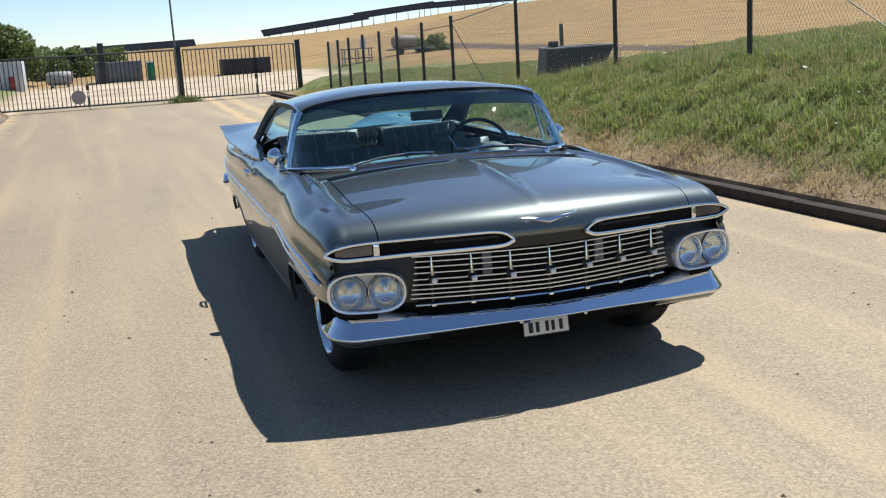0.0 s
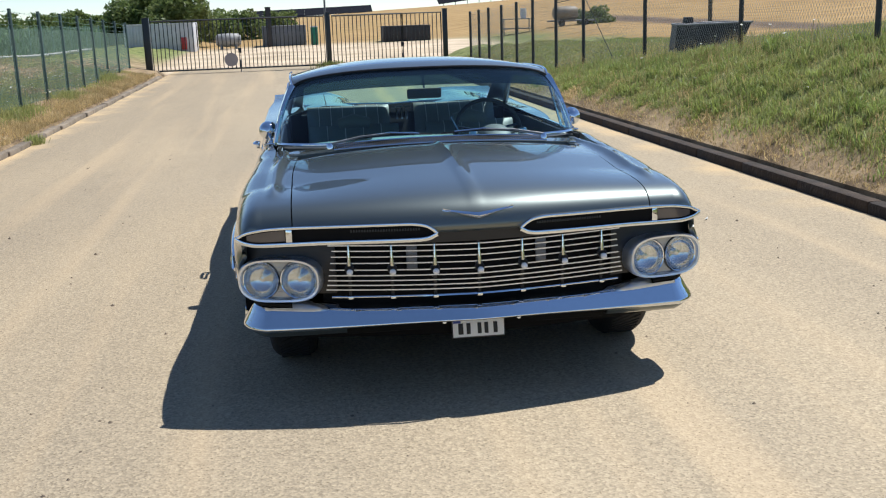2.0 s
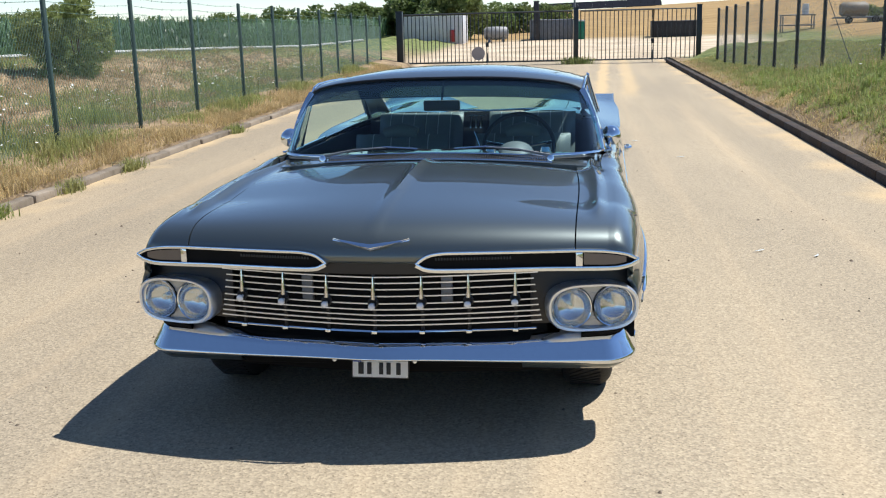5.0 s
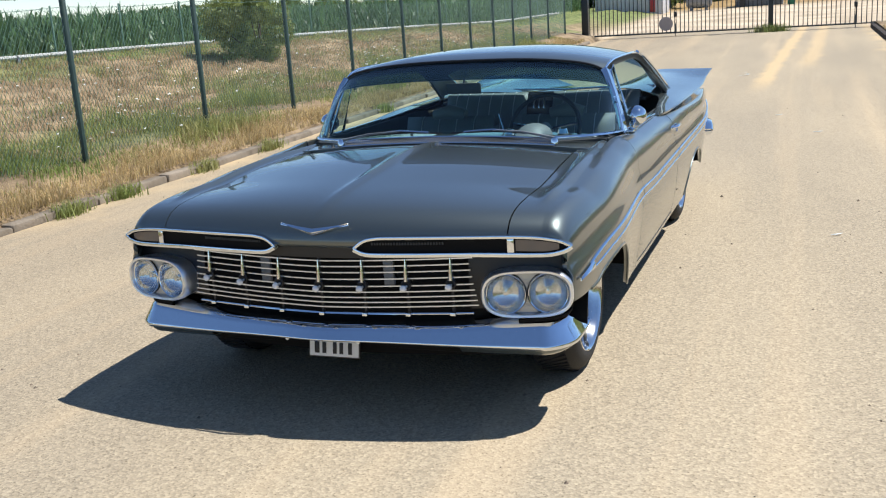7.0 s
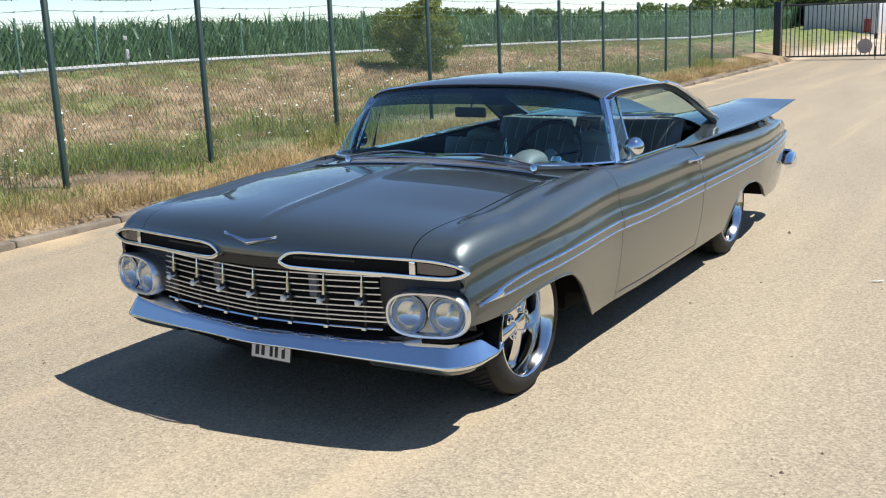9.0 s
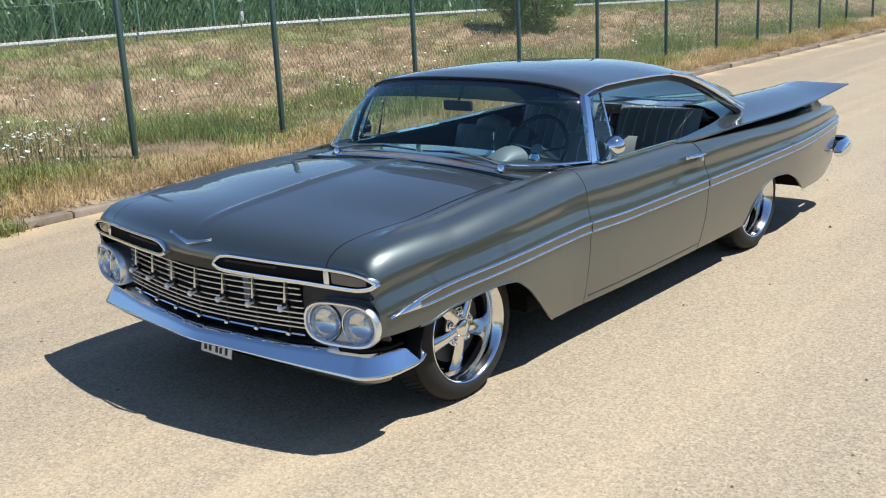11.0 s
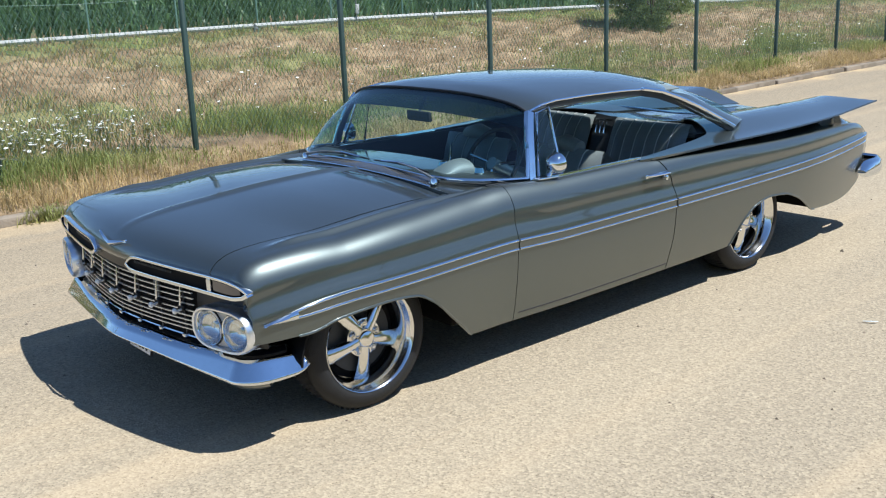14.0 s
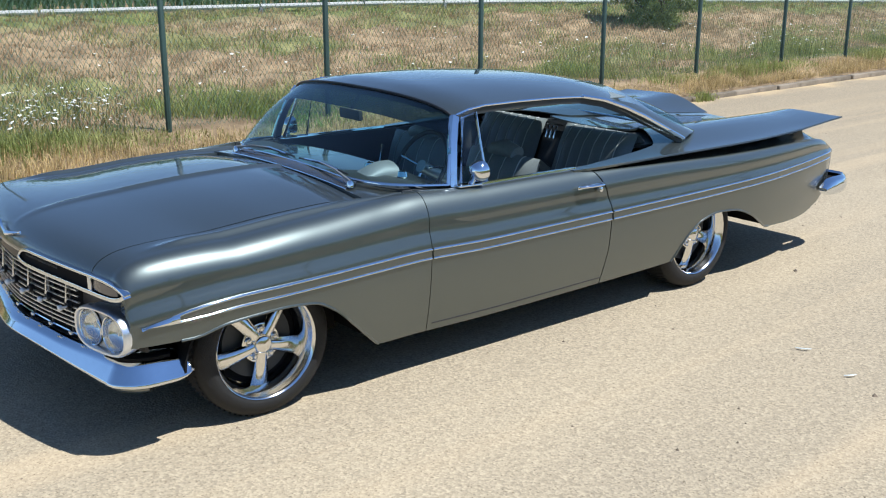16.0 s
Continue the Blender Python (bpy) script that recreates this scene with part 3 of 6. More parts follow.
def side_panel(s, ys, edge=None, tuck=0.0):
    """A stretch of the body's side for the side s (+1 or -1)."""
    P = [[(s * x, y + (edge(y, z) if edge else 0.0), z) for y, x, z in side_rows(y)] for y in ys]
    if s > 0:
        P = P[::-1]
    return P


def door_edge(y, z):
    """Leans the rear cut of the door."""
    k = max(0.0, 1 - abs(y - 2.02) / 0.16)
    return k * (-0.12 * max(0.0, (z - 0.62) / 0.24) ** 1.6 - 0.03 * max(0.0, (0.4 - z) / 0.2))


DOOR_A, DOOR_B = 0.81, 2.02
car = thing("car", "gunmetal classic hardtop car with tail fins, parked on dusty road", "car")


def build_body(car):
    # hood
    ts, xs = np.linspace(0, 1, 46), np.linspace(-0.722, 0.722, 57)
    P = []
    for t in ts:
        row = []
        for x in xs:
            d = hood_d(t)
            # the rear edge runs straight across
            y = nose(x) + d + (0.56 - nose(x) - 1.30) * smooth(0.45, 1.0, t)
            z = top_z(x, d, hood_z(t)) + 0.012 * math.exp(-((abs(x) / 0.017) ** 1.5)) * smooth(0.10, 0.60, t)
            row.append((x, y, z))
        P.append(row)
    hood = Shape().sheet(np.array(P).transpose(1, 0, 2), 0.015).part("hood", PAINT, car)
    for s in (1, -1):
        side = "left" if s > 0 else "right"
        # front fender: its top strip beside the hood, then the side
        arc = [0.0, 0.02, 0.04, 0.06, 0.08, 0.10, 0.12, 0.145, 0.17, 0.2, 0.23, 0.26, 0.29, 0.32, 0.35]
        runs = [(nose(0.845) + hood_d(t), t) for t in arc]
        runs += [(y, 1) for y in np.concatenate([np.linspace(-0.385, -0.2, 10), np.linspace(-0.16, 0.56, 37), np.linspace(0.59, DOOR_A - 0.004, 8)])]
        P = []
        for j, (y, t) in enumerate(runs):
            top = []
            for k in np.linspace(0, 1, 17)[:-1]:
                x = 0.727 + (brow_x(y) - 0.727) * k
                yy = y + (nose(x) - nose(0.845)) * (1 - smooth(-0.585, 0.1, y))
                d = max(yy - nose(x), 0.0)
                mid = hood_z(t) if t < 0.06 else rise(max(d, 0.001))
                z = top_z(x, d, mid)
                z += (top_z(x, 1.25, 0.866) - z) * smooth(0.2, 0.75, y)
                top.append((s * x, yy, z))
            crown = top_z(0.845, max(y - nose(0.845), 0.0), hood_z(t)) if t < 0.06 else None
            P.append(top + [(s * x, max(yy, nose(x) + 0.0006 * j), z) for yy, x, z in side_rows(y, crown=crown)])
        if s > 0:
            P = P[::-1]
        Shape().sheet(P, 0.018).part("fender", PAINT, car)
        door = Shape().sheet(side_panel(s, np.linspace(DOOR_A, DOOR_B, 34), door_edge), 0.03).part("door", PAINT, car)
        Shape().sheet(side_panel(s, np.concatenate([np.linspace(DOOR_B + 0.006, 2.56, 16), np.linspace(2.585, 3.55, 50), np.linspace(3.58, 4.35, 34)]), door_edge), 0.018).part("quarter_panel", PAINT, car)
        # tail end closing the quarter panel
        rim = side_rows(4.35)
        E = [[(s * x * (1 - k), 4.35 + 0.05 * math.sin(k * 2.0), z) for _, x, z in rim] for k in np.linspace(0, 1, 9)]
        Shape().sheet(E if s < 0 else E[::-1], 0.01).part("rear_panel", PAINT, car)
        # rounded top of the tail behind the cove
        P = []
        for y in np.linspace(3.66, 4.352, 16):
            w = brow_x(y) - 0.012
            P.append([(s * (w - d), y, brow_z(y) - 0.008 + 0.055 * smooth(0.0, 0.16, d) * (1 - smooth(4.0, 4.36, y))) for d in (0.0, 0.015, 0.03, 0.05, 0.08, 0.11, 0.15, 0.20, 0.30, 0.45, 0.60)])
        Shape().sheet(P if s < 0 else P[::-1], 0.006).part("tail_top", PAINT, car)
        # wing-shaped tail fin
        edge_x = spline([(1.80, 0.925), (2.0, 0.955), (2.4, 0.978), (3.0, 0.982), (3.8, 0.990), (4.28, 1.022)])
        edge_z = spline([(1.80, 0.852), (2.0, 0.857), (2.4, 0.866), (3.0, 0.870), (3.77, 0.892), (4.28, 0.934)])
        crest_z = spline([(1.80, 0.856), (2.2, 0.895), (2.6, 0.925), (3.0, 0.930), (3.5, 0.928), (4.0, 0.928), (4.28, 0.938)])
        vale_z = spline([(1.8, 0.86), (2.6, 0.88), (3.0, 0.88), (3.5, 0.855), (4.0, 0.82), (4.3, 0.80)])
        inner = spline([(1.80, 0.885), (2.1, 0.86), (2.55, 0.80), (2.8, 0.52), (3.0, 0.30), (4.3, 0.22)])
        P = []
        for y in np.concatenate([np.linspace(1.80, 2.6, 20), np.linspace(2.64, 4.28, 42)]):
            ex, ez, xi = edge_x(y), edge_z(y), inner(y)
            under = smooth(1.8, 2.5, y)
            cut = max(0.0, y - 3.80) / 0.48
            row = []
            # cove under the edge
            zc = brow_z(min(y, 3.9)) - 0.004
            tip = np.array((ex, ez))
            past = float(smooth(0.0, 0.75, cut))
            edge = np.array((brow_x(min(y, 3.8)), zc))
            low = np.array((brow_x(min(y, 3.8)) - 0.130 * under, zc + 0.026 * under)) * (1 - past) + np.array((ex - 0.10 - 0.2 * cut, ez - 0.035 - 0.01 * cut)) * past
            edge = edge * (1 - past) + low * past
            deep = np.array((ex - 0.018 * under, ez - 0.012 - 0.004 * under))
            for a, b, k in ((edge, low, 0), (edge, low, 0.5), (low, deep, 0), (low, deep, 0.33), (low, deep, 0.66), (deep, tip, 0.0), (deep, tip, 0.5), (deep, tip, 0.9)):
                q = a + (b - a) * k
                row.append((s * q[0], y, q[1]))
            for k in np.linspace(0, 1, 18):
                x = ex + (xi - ex) * k
                g = x / max(ex, 0.1)
                zz = ez + (crest_z(y) - ez) * smooth(0, 0.42, 1 - g) if g > 0.58 else vale_z(y) + (crest_z(y) - vale_z(y)) * smooth(0.1, 0.58, g)
                row.append((s * x, y + 0.10 * smooth(3.6, 4.28, y) * (1 - g), zz))
            P.append(row)
        Shape().sheet(P if s > 0 else P[::-1], 0.006).part("tail_fin", PAINT, car)
    # trunk lid in the valley between the fins
    vale_z = spline([(2.9, 0.885), (3.5, 0.855), (4.0, 0.82), (4.3, 0.80)])
    Shape().sheet([[(x, y + 0.10 * smooth(3.6, 4.28, y) * 0.8, vale_z(y) + 0.05 * (abs(x) / 0.34) ** 2 * 0.35 - 0.002) for y in np.linspace(2.85, 4.30, 24)] for x in np.linspace(-0.36, 0.36, 15)], 0.012).part("trunk_lid", PAINT, car)
    Shape().sheet([[(x, 4.16 + 0.05 * math.cos(x * 1.4), z) for z in np.linspace(0.40, 0.78, 6)] for x in np.linspace(-0.74, 0.74, 21)], 0.02).part("tail_panel", PAINT, car)
    # cowl between hood and windscreen
    Shape().sheet([[(x, y, 0.850 - 0.035 * (abs(x) / 0.86) ** 2 + 0.03 * (y - 0.56)) for y in np.linspace(0.565, 1.06, 8)] for x in np.linspace(-0.855, 0.855, 25)], 0.02).part("cowl", PAINT, car)
    # roof
    roof_y = spline([(0, 1.105), (0.2, 1.25), (0.5, 1.65), (0.8, 2.28), (1, 2.62)])
    roof_c = spline([(0, 1.240), (0.08, 1.257), (0.25, 1.279), (0.5, 1.289), (0.75, 1.272), (1, 1.212)])
    roof_w = spline([(0, 0.742), (0.2, 0.752), (0.6, 0.752), (1, 0.70)])
    roof_e = spline([(0, 1.172), (0.1, 1.196), (0.3, 1.212), (0.6, 1.205), (0.8, 1.165), (1, 1.09)])
    P = []
    for t in np.linspace(0, 1, 30):
        row = []
        for k in np.linspace(-1, 1, 41):
            zz = roof_e(t) + (roof_c(t) - roof_e(t)) * (1 - abs(k) ** 2.6)
            row.append((roof_w(t) * k, roof_y(t) + 0.045 * abs(k) ** 3 * (1 - t) - 0.0, zz))
        P.append(row)
    Shape().sheet(np.array(P).transpose(1, 0, 2), 0.02).part("roof", PAINT, car)
    # rear pillars
    for s in (1, -1):
        P = []
        for t in np.linspace(0, 1, 14):
            o = np.array((0.752 + 0.08 * t, 2.17 + 0.63 * t, 1.176 - 0.266 * t - 0.012 * math.sin(t * math.pi)))
            n_ = np.array((0.70 + 0.02 * t, 2.625 + 0.40 * t, 1.088 - 0.165 * t))
            P.append([np.array((s, 1, 1)) * (o + (n_ - o) * w + np.array((0.012, 0.0, 0.016)) * math.sin(w * math.pi)) for w in np.linspace(0, 1, 7)])
        Shape().sheet(P if s > 0 else P[::-1], 0.02).part("rear_pillar", PAINT, car)
    return hood


build_body(car)


def mirrored(build):
    for s in (1, -1):
        build(s)


def front_y(x, back=0.0):
    return float(nose(x)) + back


def build_front(car):
    def cheek(s):
        P = [[(s * x, front_y(x, 0.078 - 0.02 * math.sin((z - 0.40) / 0.28 * math.pi)), z) for z in np.linspace(0.43, 0.685, 12)] for x in np.linspace(0.565, 0.928, 18)]
        # black stands in for body paint lying in shade round the headlamps
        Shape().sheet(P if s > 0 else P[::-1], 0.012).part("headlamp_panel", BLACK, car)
    mirrored(cheek)
    xs = np.linspace(-0.62, 0.62, 31)
    Shape().sheet([[(x, front_y(x, 0.10), z) for z in np.linspace(0.36, 0.68, 4)] for x in xs], -0.01).part("radiator_shroud", UNDER, car)
    # header coloured black in place of the dark recess below the hood lip
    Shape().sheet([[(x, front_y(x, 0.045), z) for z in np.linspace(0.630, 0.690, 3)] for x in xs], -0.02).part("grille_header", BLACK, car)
    # grille
    heights = (0.454, 0.472, 0.491, 0.511, 0.533, 0.560, 0.585, 0.608, 0.630)
    for i, z in enumerate(heights):
        reach = 0.605 - 0.004 * i + (0.018 if i == 8 else 0)
        x = np.linspace(-reach, reach, 33)
        path = [(a, front_y(a, 0.030), z - 0.012 * (1 - (abs(a) / 0.6) ** 1.2)) for a in x]
        o = [(-0.006, -0.0018), (0.0030, -0.0018), (0.0040, 0.0), (0.0026, 0.0019), (-0.001, 0.0023), (-0.006, 0.0023)]
        Shape().sweep(path, [(-a, b) for a, b in o]).part("grille_bar", SATIN, car, sharp=60)
    for x in (-0.512, -0.345, -0.176, 0.0, 0.176, 0.345, 0.512):
        y, dz = front_y(x, 0.022), -0.012 * (1 - (abs(x) / 0.6) ** 1.2)
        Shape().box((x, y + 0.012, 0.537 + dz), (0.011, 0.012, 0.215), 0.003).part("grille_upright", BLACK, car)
        Shape().tube([(x, y - 0.002, 0.634 + dz), (x, y - 0.005, 0.61 + dz), (x, y - 0.008, 0.58 + dz), (x, y - 0.010, 0.552 + dz)], [0.0025, 0.0045, 0.0065, 0.0085], 10, flat=0.7).part("grille_spear", CHROME, car)
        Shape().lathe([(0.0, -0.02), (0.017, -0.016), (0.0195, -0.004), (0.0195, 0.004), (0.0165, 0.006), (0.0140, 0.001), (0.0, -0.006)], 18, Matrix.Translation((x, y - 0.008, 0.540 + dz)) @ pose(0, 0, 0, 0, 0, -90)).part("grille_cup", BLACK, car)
        Shape().lathe([(0.0, -0.03), (0.005, -0.03), (0.005, 0.0), (0.010, 0.002), (0.0132, 0.009), (0.0120, 0.016), (0.0065, 0.021), (0.0, 0.0225)], 18, Matrix.Translation((x, y - 0.030, 0.533 + dz)) @ pose(0, 0, 0, 0, 0, -90)).part("grille_stud", STUD, car, "white round stud")
        Shape().box((x, y - 0.002, 0.424 + dz * 0.5), (0.022, 0.020, 0.013), 0.004).part("trim_clip", CHROME, car)
    Shape().tube([(a, front_y(a, 0.03), 0.424 - 0.006 * (1 - abs(a) / 0.6)) for a in np.linspace(-0.585, 0.585, 41)], 0.0042, 6).part("lower_grille_trim", CHROME, car)
    # pale bars of the cooler behind the grille
    for x in (-0.262, 0.262):
        Shape().box((x, front_y(x, 0.075), 0.565), (0.042, 0.02, 0.10), 0.004).part("cooler_bracket", GREYM, car)

    # nostrils over the grille, each with a lamp at its outer end
    def nostril(s):
        top, low = [], []
        ux = np.linspace(0.165, 0.948, 60)
        zt = spline([(0.165, 0.672), (0.185, 0.690), (0.22, 0.706), (0.28, 0.712), (0.7, 0.709), (0.80, 0.705), (0.90, 0.690), (0.948, 0.668)])
        zl = spline([(0.165, 0.671), (0.20, 0.655), (0.24, 0.651), (0.6, 0.649), (0.74, 0.645), (0.86, 0.642), (0.92, 0.652), (0.948, 0.667)])
        pt = [(s * x, front_y(x, -0.008), float(zt(x))) for x in ux]
        pl = [(s * x, front_y(x, -0.010), float(zl(x))) for x in ux]
        o = [(-0.026, -0.003), (0.006, -0.0055), (0.009, 0.0), (0.006, 0.0055), (-0.026, 0.006)]
        ol = [(-0.030, -0.007), (0.007, -0.008), (0.010, 0.0), (0.007, 0.007), (-0.010, 0.007)]
        sg = 1 if s > 0 else -1
        Shape().sweep(pt, [(sg * a, b) for a, b in o]).part("nostril_trim_upper", CHROME, car, sharp=60)
        Shape().sweep(pl, [(sg * a, b) for a, b in ol]).part("nostril_trim_lower", CHROME, car, sharp=60)
        P = [[(s * x, front_y(x, -0.004), float(zl(x) + (zt(x) - zl(x)) * k)) for k in np.linspace(0, 1, 4)] for x in np.linspace(0.17, 0.945, 40)]
        Shape().sheet(P if s > 0 else P[::-1], 0.004).part("nostril_mesh", UNDER, car)
        for i in range(26):
            x = 0.235 + i * 0.0105
            Shape().box((s * x, front_y(x, -0.006), 0.690), (0.0055, 0.004, 0.009), 0.0).part("nostril_slot", DARKTRIM, car)
        L = [[(s * x, front_y(x, -0.006 - 0.006 * math.sin((x - 0.755) / 0.17 * math.pi)), float(zl(x) + 0.012 + (zt(x) - zl(x) - 0.022) * k)) for k in np.linspace(0, 1, 5)] for x in np.linspace(0.755, 0.905, 14)]
        Shape().sheet(L if s > 0 else L[::-1], 0.008).part("turn_signal_lens", AMBER, car, "dark smoked lens")
        Shape().box((s * 0.738, front_y(0.738, -0.008), 0.677), (0.026, 0.014, 0.052), 0.003, Matrix.Rotation(s * 0.22, 4, "Z")).part("nostril_divider", CHROME, car)
    mirrored(nostril)
    # badge: a flattened V
    def wing(s):
        P = []
        for t in np.linspace(0, 1, 10):
            x, w = t * 0.140, 0.020 * (1 - t) ** 0.8 + 0.002
            zc = 0.732 + 0.020 * t + 0.006 * t * t
            P.append([(s * x, front_y(x, -0.001 + 0.020 * t - 0.010 * math.sin(k * math.pi)), zc - w * 0.55 + w * 1.1 * k) for k in np.linspace(0, 1, 5)])
        return P if s > 0 else P[::-1]
    b = Shape()
    for s in (1, -1):
        b.sheet(wing(s), 0.006)
    b.part("badge", CHROME, car, "chrome V-shaped badge")

    # twin headlamps
    def lamps(s):
        yaw = s * 14.5
        mid = Matrix.Translation((s * 0.786, front_y(0.786, -0.002), 0.503)) @ pose(0, 0, 0, 0, 0, yaw)
        def stadium(a, b, y, k=44):
            out = []
            for w in np.linspace(0, 2 * math.pi, k, endpoint=False):
                c, q = math.cos(w), math.sin(w)
                out.append(mid @ Vector((a * math.copysign(abs(c) ** 0.62, c), y, b * math.copysign(abs(q) ** 0.80, q))))
            return out
        rings = [(0.158, 0.080, 0.085), (0.168, 0.089, 0.02), (0.168, 0.089, -0.012), (0.163, 0.084, -0.024), (0.155, 0.077, -0.022), (0.150, 0.072, -0.008), (0.149, 0.071, 0.0)]
        k, sh = 44, Shape()
        V = [p for r in rings for p in stadium(*r)]
        F = [(i * k + j, i * k + (j + 1) % k, (i + 1) * k + (j + 1) % k, (i + 1) * k + j) for i in range(len(rings) - 1) for j in range(k)]
        sh.add(V, F).part("headlamp_bezel", SATIN, car, sharp=50)
        # ribbed plate with two round holes
        bm = bmesh.new()
        loops = [[((0.149 * math.copysign(abs(math.cos(w)) ** 0.62, math.cos(w))), 0.071 * math.copysign(abs(math.sin(w)) ** 0.80, math.sin(w))) for w in np.linspace(0, 2 * math.pi, k, endpoint=False)]]
        loops += [[(off + 0.069 * math.cos(w), 0.069 * math.sin(w)) for w in np.linspace(0, 2 * math.pi, 32, endpoint=False)] for off in (-0.0765, 0.0765)]
        edges = []
        for loop in loops:
            vs = [bm.verts.new(mid @ Vector((a, 0.002, c))) for a, c in loop]
            edges += [bm.edges.new((vs[i], vs[(i + 1) % len(vs)])) for i in range(len(vs))]
        bmesh.ops.triangle_fill(bm, use_beauty=True, use_dissolve=False, edges=edges)
        bm.verts.index_update()
        plate = Shape().add([v.co for v in bm.verts], [[v.index for v in f.verts] for f in bm.faces])
        bm.free()
        plate = plate.part("lamp_plate", SILVER, car, "pale ribbed lamp plate", fix=False)
        for i in range(9):
            z = -0.048 + 0.012 * i
            w = 0.0065 + 0.0765 - math.sqrt(max(0.0, 0.0715**2 - z * z))
            Shape().box((0, 0, 0), (2 * w, 0.003, 0.004), 0.0015, mid @ Matrix.Translation((0, 0.001, z))).part("rib", SILVER, plate)
        for off in (-0.0765, 0.0765):
            m = mid @ Matrix.Translation((off, 0, 0)) @ pose(0, 0, 0, 0, 0, -90)
            lamp = Shape().lathe([(0.074, -0.004), (0.0745, 0.008), (0.072, 0.013), (0.0685, 0.010), (0.067, 0.0)], 40, m).part("headlamp", CHROME, car)
            Shape().lathe([(0.0745, 0.0), (0.0765, 0.004), (0.0765, -0.004)], 40, m).part("seal", BLACK, lamp)
            Shape().lathe([(0.068, 0.004), (0.066, -0.008), (0.058, -0.024), (0.045, -0.036), (0.028, -0.044), (0.013, -0.047), (0.013, -0.020), (0.010, -0.014), (0.0, -0.012)], 36, m).part("reflector", REFL, lamp, "silvered reflector bowl")
            Shape().lathe([(0.068, 0.006), (0.062, 0.0125), (0.050, 0.0185), (0.030, 0.023), (0.0, 0.025)], 36, m).part("lens", LENS, lamp, "clear ribbed glass lens", fix=False)
            for i in range(11):
                x = -0.040 + i * 0.008
                h = math.sqrt(max(0.0, 0.058**2 - x * x))
                Shape().box((0, 0, 0), (0.0012, 0.0016, h * 0.95), 0.0, m @ Matrix.Translation((0.010 + 0.011 * (1 - (x / 0.062) ** 2), x, h * 0.25))).part("lens_rib", LENS, lamp)
    mirrored(lamps)

    # front bumper
    def bumper_at(u):
        """Place, outward way and lower and upper edge of the bumper at u, -1 to 1."""
        a, g = abs(u), math.copysign(1, u)
        w = max(0.0, (a - 0.80) / 0.20)
        if a <= 0.80:
            x = a / 0.80 * 0.855
            y = -0.790 + 0.172 * (math.sqrt(x * x + 0.01) - 0.1)
        else:
            x = 0.855 + 0.095 * math.sin(min(1.0, w * 1.6) * math.pi / 2)
            y = -0.659 + 0.305 * w ** 1.3
        zl = 0.328 - 0.030 * smooth(0.0, 0.95, x) - 0.002 * w
        zt = 0.375 + 0.032 * smooth(0.40, 0.90, x) - 0.004 * (1 - smooth(0.0, 0.22, x)) - 0.014 * w
        turn = max(0.0, (a - 0.74) / 0.26) * 1.45
        return g, x, y, np.array((math.sin(turn), -math.cos(turn))), zl, zt

    def bumper_rows(us, prof):
        rows = []
        for u in us:
            g, x, y, out, zl, zt = bumper_at(u)
            zm = zl + (zt - zl) * 0.42
            pinch = math.sqrt(max(0.02, 1 - max(0.0, (abs(u) - 0.955) / 0.045) ** 3.0))
            rows.append([(g * (x + out[0] * d * (0.4 + 0.6 * pinch)), y + out[1] * d * (0.4 + 0.6 * pinch), zm + (z - zm) * pinch) for d, z in prof(zl, zm, zt)])
        return rows
    ux = np.concatenate([np.linspace(-1, -0.945, 22), np.linspace(-0.92, -0.80, 8), np.linspace(-0.78, 0.78, 41), np.linspace(0.80, 0.92, 8), np.linspace(0.945, 1, 22)])
    def face(zl, zm, zt):
        """A full bar whose front leans back and rolls over at the crown; the lower edge tucks under."""
        h, z0 = zt - zl + 0.014, zl - 0.004
        lean = lambda t: -h * 0.86 * (0.70 * t + 2.6 * max(0.0, t - 0.60) ** 2)
        front = [(lean(t), z0 + h * (0.14 + 0.86 * t)) for t in np.linspace(1.0, 0.0, 16)]
        back = lean(1.0)
        crown = [(back - 0.050, z0 + h - 0.020), (back - 0.040, z0 + h - 0.004), (back - 0.026, z0 + h + 0.003), (back - 0.012, z0 + h + 0.003)]
        return crown + front + [(-0.001, z0 + h * 0.10), (-0.006, z0 + h * 0.04), (-0.016, z0), (-0.040, z0)]
    P = bumper_rows(ux, face)
    for s in (1, -1):
        F = bumper_rows(np.linspace(0.70, 0.955, 16) * s, lambda zl, zm, zt: [(-0.055, zt - 0.012), (-0.10, zt - 0.006), (-0.20, zt - 0.006)])
        Shape().sheet(F if s < 0 else F[::-1], 0.012).part("corner_filler", UNDER, car)
    bumper = Shape().sheet(P[::-1], 0.006).part("front_bumper", CHROME, car, sharp=75)
    for s in (1, -1):
        # painted roll under the bumper's corner
        F = bumper_rows(np.linspace(0.50, 0.90, 18) * s, lambda zl, zm, zt: [(-0.024, zl - 0.002), (-0.030, zl - 0.014), (-0.050, zl - 0.030), (-0.10, zl - 0.040)])
        Shape().sheet(F if s < 0 else F[::-1], 0.006).part("roll_pan", PAINT, car)
    for x in (-0.46, -0.15, 0.15, 0.46):
        Shape().lathe([(0.008, 0.0), (0.008, 0.006), (0.0, 0.008)], 10, Matrix.Translation((x, -0.780 + 0.172 * (math.sqrt(x * x + 0.01) - 0.1) + 0.016, 0.320)) @ pose(0, 0, 0, 0, 0, -90)).part("bumper_bolt", SATIN, bumper)
